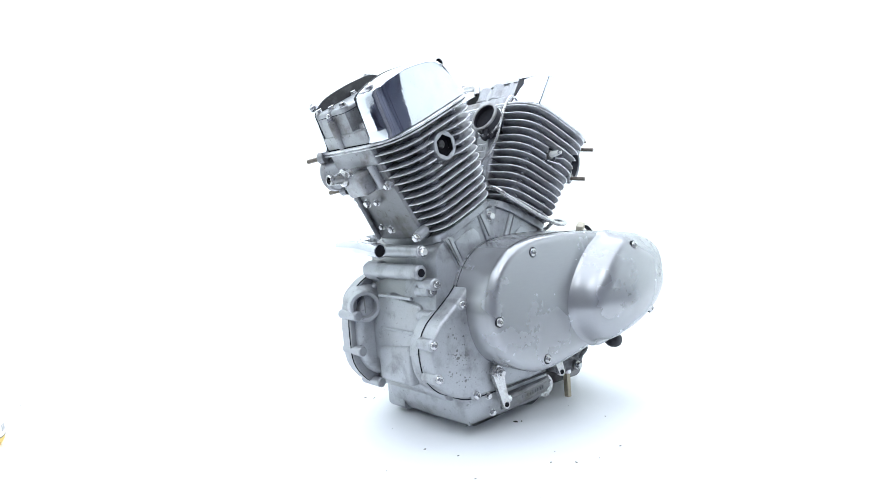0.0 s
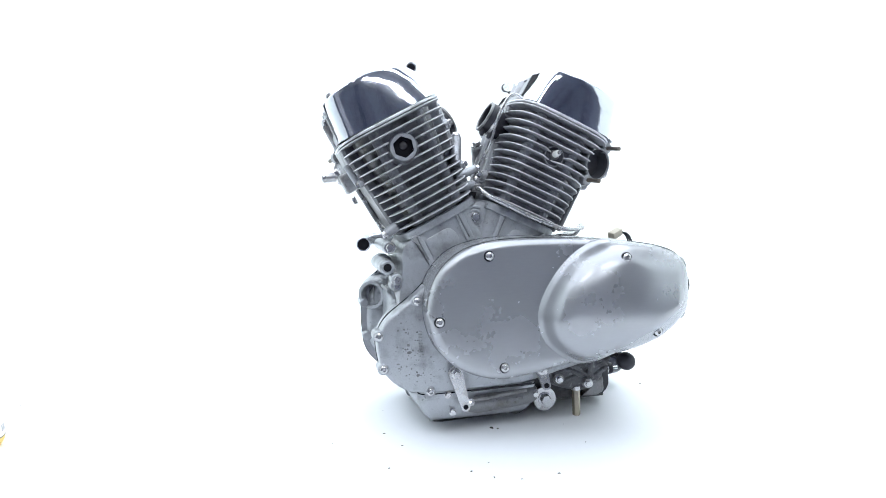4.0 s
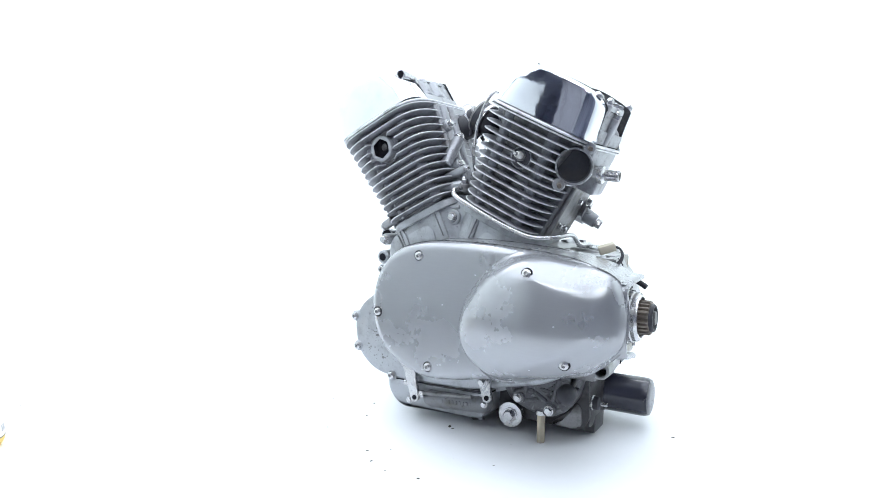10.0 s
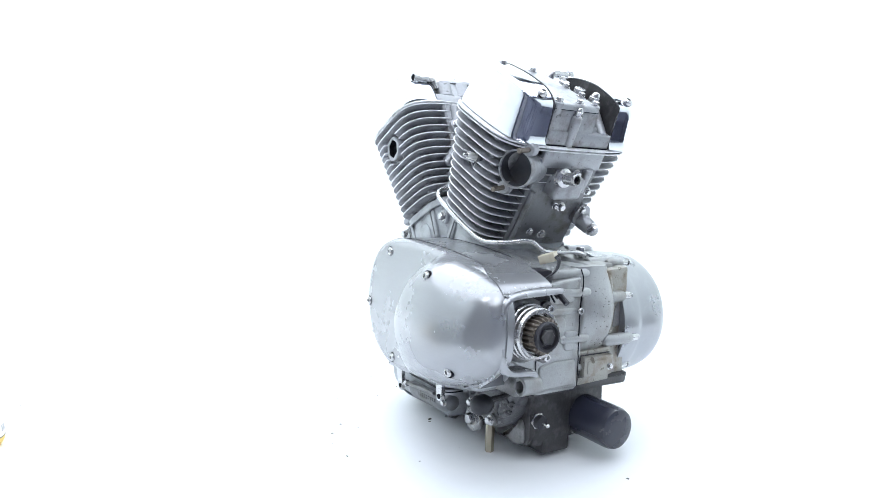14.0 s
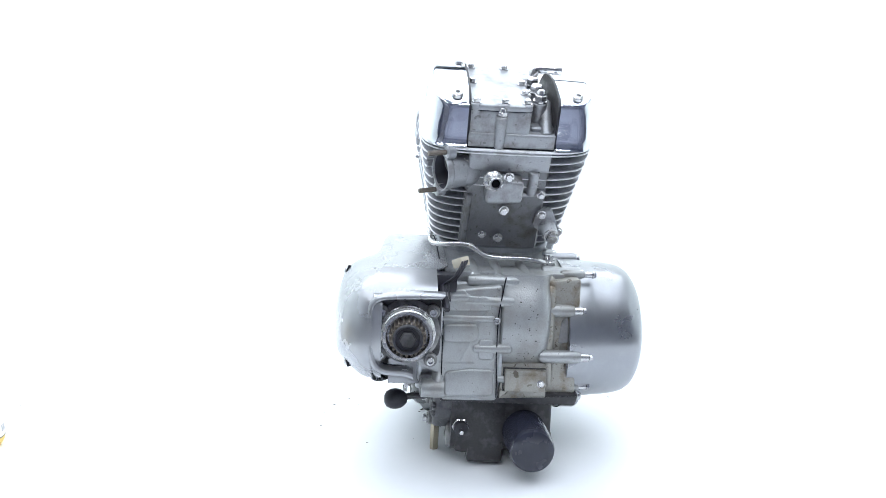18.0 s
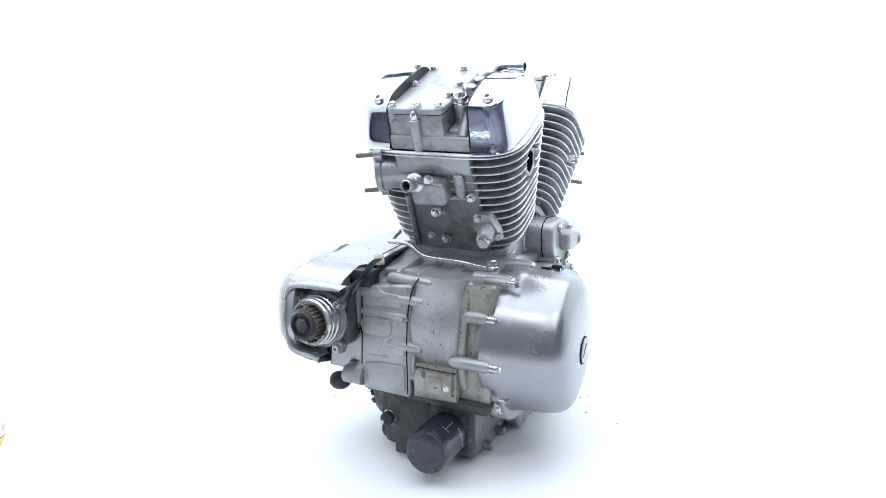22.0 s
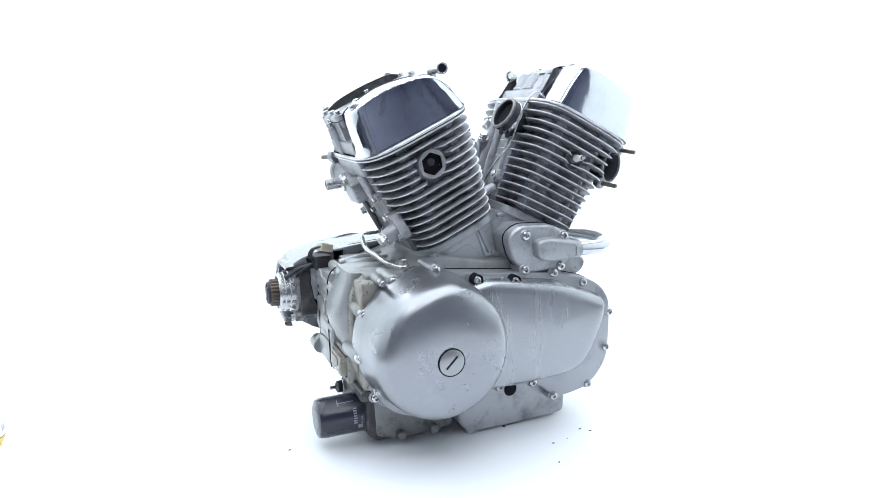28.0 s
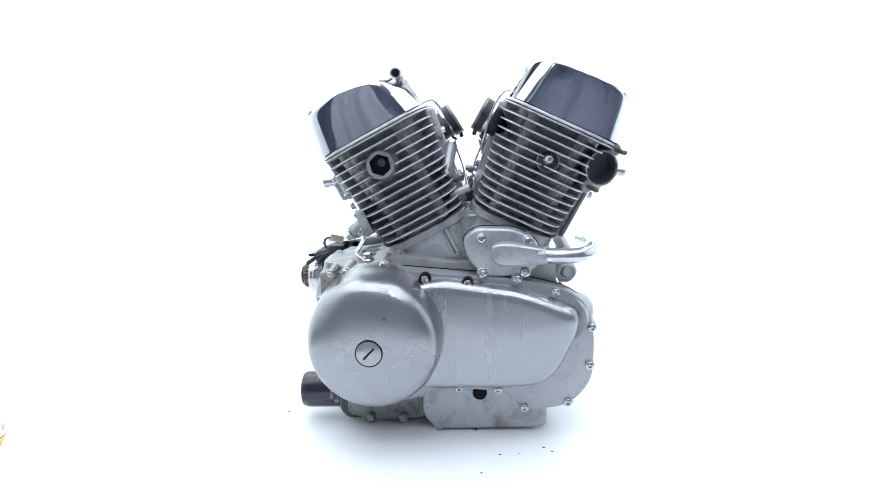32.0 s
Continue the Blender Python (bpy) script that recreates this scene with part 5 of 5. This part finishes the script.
def gearbox_back(engine):
    """Stepped castings, ribs and bosses on the rear of the case."""
    g = part("gearbox_shell", domed(rounded(V2([(-0.076, 0.102), (-0.076, 0.238), (-0.004, 0.246), (-0.002, 0.100)]), 0.005), YZ, 0.19, 0.2335, 0.004, 3), CASE, engine, "stained cast gearbox shell with bosses")
    part("shell_wing", domed(rounded(V2([(-0.104, 0.142), (-0.104, 0.228), (-0.070, 0.238), (-0.070, 0.128)]), 0.006), YZ, 0.19, 0.2322, 0.004, 3), CASE, g)
    # bulged casting with rounded shoulders
    rings = []
    for k in range(13):
        a = k / 12
        z = 0.142 + 0.115 * a
        x = 0.222 + 0.018 * math.sin(math.pi * min(1, a * 1.05))
        rings.append([Vector((q, y, z)) for q, y in ((0.18, -0.003), (x - 0.003, -0.003), (x, 0.000), (x, 0.036), (x - 0.0008, 0.044), (x - 0.003, 0.051), (x - 0.007, 0.056), (x - 0.013, 0.0595), (0.18, 0.060))])
    part("gear_barrel", loft(rings), CASE, g, "smooth bulged casting, speckled with dirt", 60)
    rnd = random.Random(5)
    bm = bmesh.new()
    for _ in range(42):
        y, a = min(0.040, max(0.002, rnd.gauss(0.030, 0.009))), rnd.uniform(0.08, 0.9)
        z = 0.142 + 0.115 * a
        x = 0.2224 + 0.018 * math.sin(math.pi * min(1, a * 1.05))
        r = rnd.uniform(0.0003, 0.0011)
        bm.faces.new([bm.verts.new(Vector((x + 0.0004, y + r * math.cos(6.283 * i / 6) * rnd.uniform(0.6, 1.3), z + r * math.sin(6.283 * i / 6) * rnd.uniform(0.6, 1.3)))) for i in range(6)])
    tagged(part("dirt_specks", bm, DIRT, g), kind="stuff")
    # bolt bosses that run across the joint
    for y0, y1, z, x, r in ((-0.0775, -0.049, 0.2290, 0.232, 0.0085), (-0.056, 0.006, 0.2250, 0.233, 0.0072), (-0.0775, -0.014, 0.2030, 0.233, 0.0058), (-0.0775, -0.040, 0.1860, 0.231, 0.0080),
                            (-0.031, 0.006, 0.1660, 0.234, 0.0072), (-0.074, -0.036, 0.1460, 0.231, 0.0066), (-0.040, 0.012, 0.2480, 0.222, 0.0075), (-0.010, 0.008, 0.1260, 0.231, 0.0050)):
        part("casting_boss", capsule((x - 0.0040, y0, z), (x - 0.0032, y1, z), r, 18), CASE, g)
    bolt("socket", (0.2365, -0.0095, 0.2030), (1, 0, 0), g, 0.8)
    for y0, y1, z, x, r in ((0.054, 0.0955, 0.2129, 0.217, 0.0092), (0.054, 0.105, 0.1558, 0.226, 0.0092), (0.080, 0.113, 0.2560, 0.196, 0.0060), (0.080, 0.112, 0.1110, 0.206, 0.0072)):
        part("casting_boss", capsule((x - 0.001, y0, z), (x - 0.001, y1 - 0.010, z), r * 0.9, 18), CASE, g)
        part("boss_end", rod((x - 0.001, y1 - 0.012, z), (x - 0.001, y1 + r * 0.7, z), r * 0.62), STEEL, g)
        bolt("hex", (x - 0.001, y1 + r * 0.7, z), (0, 1, 0), g, 0.75)
    for pts, x0, x1, m in (([(-0.074, 0.196), (-0.034, 0.197), (-0.030, 0.190), (-0.030, 0.180), (-0.036, 0.174), (-0.074, 0.174)], 0.225, 0.2365, CASE),
                           ([(-0.070, 0.105), (-0.070, 0.136), (-0.040, 0.140), (-0.010, 0.140), (-0.008, 0.106)], 0.225, 0.2362, CASE),
                           ([(-0.074, 0.212), (-0.074, 0.239), (-0.050, 0.240), (-0.046, 0.232), (-0.020, 0.232), (-0.016, 0.214)], 0.225, 0.2358, CASE),
                           ([(-0.030, 0.152), (-0.030, 0.178), (-0.010, 0.178), (-0.010, 0.152)], 0.225, 0.2360, CASE)):
        part("case_step", domed(rounded(V2(pts), 0.006), YZ, x0, x1, 0.0022, 3), m, g)
    # ragged joint between the case halves
    seam = [(0.2250, 0.001, 0.254), (0.2345, -0.003, 0.240), (0.2362, -0.0075, 0.206), (0.2362, -0.0070, 0.153), (0.2362, -0.0060, 0.140), (0.2350, -0.0045, 0.104)]
    part("case_seam", sweep(curve_through(seam, 5, False), 0.0008, 6), DARK, g)
    part("case_seam", sweep(curve_through([(0.2330, -0.0755, 0.238), (0.2335, -0.0745, 0.187), (0.2332, -0.0735, 0.104)], 5, False), 0.0007, 6), DARK, g)
    part("side_band", domed(rounded(V2([(0.057, 0.095), (0.057, 0.250), (0.098, 0.254), (0.100, 0.100)]), 0.005), YZ, 0.17, 0.2165, 0.004, 2), STAINED, g)
    path = curve_through([(0.196, 0.062, 0.252), (0.212, 0.061, 0.238), (0.218, 0.060, 0.205), (0.2185, 0.060, 0.165), (0.215, 0.062, 0.130), (0.204, 0.067, 0.108)], 6, False)
    part("curved_casting", sweep(path, 0.0068, 16), STAINED, g, "tan-stained curved casting")
    part("stain_pocket", domed(rounded(V2([(0.073, 0.170), (0.076, 0.200), (0.084, 0.206), (0.086, 0.172)]), 0.003), YZ, 0.212, 0.2172, 0.0004, 1), GRIMY_SHADED, g, "dark pocket in the casting")
    part("lower_plate", domed(rounded(V2([(0.0, 0.100), (0.0, 0.146), (0.057, 0.148), (0.060, 0.102)]), 0.003), YZ, 0.20, 0.2285, 0.003, 2), STAINED, g)
    pl = part("switch_block", rbox((0.215, 0.005, 0.113), (0.2375, 0.056, 0.140), 0.0025), STAINED, g, "rectangular boss with oil dirt")
    part("boss_panel", rbox((0.237, 0.010, 0.118), (0.2390, 0.044, 0.135), 0.0010), STAINED, pl)
    bolt("hex", (0.2375, 0.050, 0.124), (1, 0, 0), pl, 0.7)
    for y0, y1, z0, z1 in ((0.003, 0.057, 0.1400, 0.1414), (0.003, 0.057, 0.1112, 0.1128), (0.0032, 0.0047, 0.112, 0.141)):
        part("dirt_line", rbox((0.222, y0, z0), (0.2302, y1, z1), 0.0003), OILY_SHADED, pl, "black dirt round the boss")
    part("rear_foot", rbox((0.150, -0.100, 0.098), (0.228, -0.070, 0.130), 0.006), GRIMY_SHADED, g)
    part("rear_foot", rbox((0.190, -0.072, 0.098), (0.232, -0.004, 0.110), 0.004), CASE, g)
    # top of the gearbox
    part("top_plate", rbox((0.120, -0.060, 0.245), (0.205, 0.080, 0.2575), 0.004), CASE, g)
    for y in (-0.035, -0.005, 0.030):
        part("casting_boss", capsule((0.150, y, 0.258), (0.205, y, 0.251), 0.007), CASE, g)


def details(engine):
    # oil pipe along the foot of the rear cylinder
    path = curve_through([(0.003, -0.055, 0.350), (0.001, -0.078, 0.348), (0.010, -0.088, 0.338), (0.036, -0.090, 0.324), (0.070, -0.090, 0.3065), (0.103, -0.090, 0.292), (0.132, -0.088, 0.283), (0.160, -0.076, 0.284), (0.172, -0.043, 0.286), (0.174, -0.017, 0.272), (0.172, 0.031, 0.270), (0.167, 0.056, 0.266), (0.150, 0.068, 0.260)], 6, False)
    line = part("oil_pipe", sweep(path, 0.0034, 12), STEEL, engine, "bright steel oil pipe", 50)
    part("banjo", lathe((0.150, 0.0695, 0.252), (0, 0, 1), [(0.0075, 0), (0.009, 0.002), (0.009, 0.012), (0.0075, 0.014)], 20), STEEL, line)
    bolt("hex", (0.150, 0.0695, 0.266), (0, 0, 1), line, 1.2)
    part("banjo", lathe((0.003, -0.050, 0.345), (0, 0, 1), [(0.0075, 0), (0.009, 0.002), (0.009, 0.010), (0.0075, 0.012)], 20), GRIMY_SHADED, line)
    bolt("acorn", (0.003, -0.050, 0.357), (0, 0, 1), line, 0.9)
    # hose stub between the cylinders
    u = part("vee_union", capsule((-0.030, -0.060, 0.350), (-0.004, -0.052, 0.356), 0.0065), CAST, engine, "cast oil union between the cylinders")
    part("stub", rod((-0.030, -0.050, 0.366), (0.004, -0.047, 0.380), 0.0062), CAST, u)
    bolt("hex", (0.004, -0.047, 0.380), (1, 0.1, 0.4), u, 0.9)
    part("stub", rod((0.030, 0.052, 0.350), (0.000, 0.048, 0.362), 0.006), CAST, u)
    part("holder", rbox((-0.024, -0.012, 0.336), (0.030, 0.010, 0.352), 0.003), RUBBER, u, "black line holder")
    # gear lever stubs
    for a, b, r0, r1 in (((-0.054, -0.110, 0.088), (-0.0413, -0.111, 0.0376), 0.010, 0.0065), ((0.0745, -0.112, 0.081), (0.0801, -0.1145, 0.0577), 0.009, 0.0065)):
        a, b = Vector(a), Vector(b)
        d = (b - a).normalized()
        s = Vector((0, 1, 0)).cross(d)
        o2 = [a + s * (r0 * math.cos(t)) - d * (r0 * math.sin(t)) for t in [math.pi * i / 8 for i in range(9)]] + [b - s * (r1 * math.cos(t)) + d * (r1 * math.sin(t)) for t in [math.pi * i / 8 for i in range(9)]]
        bm = loft([[p + Vector((0, y, 0)) for p in o2] for y in (-0.003, 0.003)])
        lev = part("lever", bm, STEEL, engine, "small worn steel lever")
        part("eye", lathe(b + Vector((0, -0.0032, 0)), (0, -1, 0), [(0.0038, -0.001), (0.0036, 0.0006)], 16), DARK, lev)
        part("pivot", rod(a + Vector((0, 0.030, 0)), a + Vector((0, -0.009, 0)), 0.0075), STEEL, lev)
        bolt("hex", a + Vector((0, -0.009, 0)), (0, -1, 0), lev, 0.9)
    w = part("drum_washer", lathe((0.0948, -0.054, 0.023), (0, -1, 0), [(0.0135, 0), (0.0135, 0.006), (0.0185, 0.007), (0.0188, 0.013), (0.018, 0.0145), (0.010, 0.0145), (0.009, 0.0135)], 32), STEEL, engine, "large steel washer with a bolt")
    bolt("hex", (0.0948, -0.0675, 0.023), (0, -1, 0), w, 1.55)
    lr = part("link_rod", rod((-0.034, -0.1080, 0.0440), (0.052, -0.1080, 0.0520), 0.0030), GRIMY_SHADED, engine, "thin steel link rod")
    part("rod_end", lathe((-0.040, -0.1080, 0.0420), (0.99, 0, 0.08), [(0.0045, 0), (0.0058, 0.002), (0.0058, 0.010), (0.0045, 0.012)], 6), STEEL, lr)
    # prop post
    p = part("prop_post", lathe((0.1446, -0.0726, -0.0068), (0, 0, 1), [(0.0058, 0), (0.0062, 0.001), (0.0062, 0.040), (0.0055, 0.041)], 6), BRASS, engine, "brass hexagonal prop post")
    part("post_screw", lathe((0.1446, -0.0726, 0.0337), (0, 0, 1), [(0.0075, 0), (0.0075, 0.006), (0.006, 0.007)], 14), STEEL, p)
    # pressure switch
    s = part("oil_switch", lathe((0.205, -0.044, 0.054), (1, 0, 0), [(0.0114, 0), (0.0114, 0.005), (0.0100, 0.006)], 6), STEEL, engine, "oil switch with a threaded stud")
    part("switch_body", lathe((0.205, -0.044, 0.054), (1, 0, 0), [(0.0095, 0.005), (0.009, 0.013), (0.006, 0.015)], 20), RUBBER, s)
    part("terminal", lathe((0.205, -0.044, 0.054), (1, 0, 0), [(0.0028, 0.014), (0.0028, 0.024), (0.002, 0.025)], 10), STEEL, s)
    # rubber bulb on an arm
    path = curve_through([(0.190, -0.070, 0.098), (0.196, -0.092, 0.090), (0.198, -0.108, 0.090), (0.200, -0.124, 0.087)], 4, False)
    b = part("switch_arm", sweep(path, 0.0042, 10), OILY_SHADED, engine)
    part("rubber_boot", lathe((0.200, -0.116, 0.087), (0.0, -1, -0.05), [(0.005, -0.002), (0.0085, 0.001), (0.0118, 0.006), (0.0132, 0.0125), (0.0125, 0.019), (0.0095, 0.0245), (0.005, 0.027), (0.001, 0.0275)], 24), RUBBER, b, "black rubber boot")
    # loose connector with leads
    c = Vector((0.225, -0.056, 0.271))
    m = Matrix.Translation(c) @ Euler((radians(10), radians(-18), radians(25))).to_matrix().to_4x4()
    con = part("wire_connector", rbox((-0.011, -0.006, -0.0055), (0.011, 0.006, 0.0055), 0.0012, turn=m), CREAM, engine, "cream plastic wire connector with dark leads")
    for k in (-1, 0, 1):
        a = m @ Vector((0.010, k * 0.0035, 0))
        path = curve_through([a, a + Vector((0.010, -0.003, -0.004)), a + Vector((0.013, -0.010, -0.016)), a + Vector((0.004, -0.020 + k * 0.002, -0.028)), (0.240, -0.074 + k * 0.003, 0.246), (0.266, -0.074 + k * 0.004, 0.228 + k * 0.004)], 5, False)
        part("lead", sweep(path, 0.0013, 7), RUBBER, con, "dark wire lead")
    part("rubber_pad", rbox((0.215, -0.088, 0.236), (0.240, -0.060, 0.258), 0.004), RUBBER, con)
    part("lead_sleeve", sweep(curve_through([(0.236, -0.078, 0.243), (0.262, -0.077, 0.237), (0.272, -0.075, 0.232), (0.283, -0.0745, 0.225)], 5, False), 0.0036, 10), RUBBER, con)
    # front end: nozzle stub and hose stub on the case
    part("case_stub", hollow((-0.094, -0.050, 0.270), (-0.1, -0.9, 0.45), 0.0075, 0.005, 0, 0.018, 16, 0.008), STEEL, engine, "short steel stub")


ENGINE = new("motorcycle_engine")
tagged(ENGINE, "used vee-twin motorcycle engine in silver aluminium with chrome covers", "engine")
booth()
DISC = turntable()
GRIT = grit()
bottle()
crumb()
crankcase(ENGINE)
left_inner_case(ENGINE)
primary_cover(ENGINE)
output_shaft(ENGINE)
right_cover(ENGINE)
side_housing(ENGINE)
gearbox_back(ENGINE)
cylinder(ENGINE, True)
cylinder(ENGINE, False)
oil_filter(ENGINE)
details(ENGINE)

# the engine leans a little on its sump; the disc turns at an almost even pace
LEAN = Matrix.Translation((-0.0028, -0.0021, 0.0011)) @ Euler((radians(-4.356), radians(0.27), radians(0.06))).to_matrix().to_4x4()
TURNS = [(2.0 * i, -70.13 - 7.0196 * (2.0 * i - 16) + 0.003217 * (2.0 * i - 16) ** 2) for i in range(17)]


def motions():
    turn = lambda a: Matrix.Rotation(radians(a), 4, "Z")
    walk(DISC, [(t, turn(a)) for t, a in TURNS])
    walk(GRIT, [(t, turn(a)) for t, a in TURNS])
    walk(ENGINE, [(t, turn(a) @ LEAN) for t, a in TURNS])


motions()
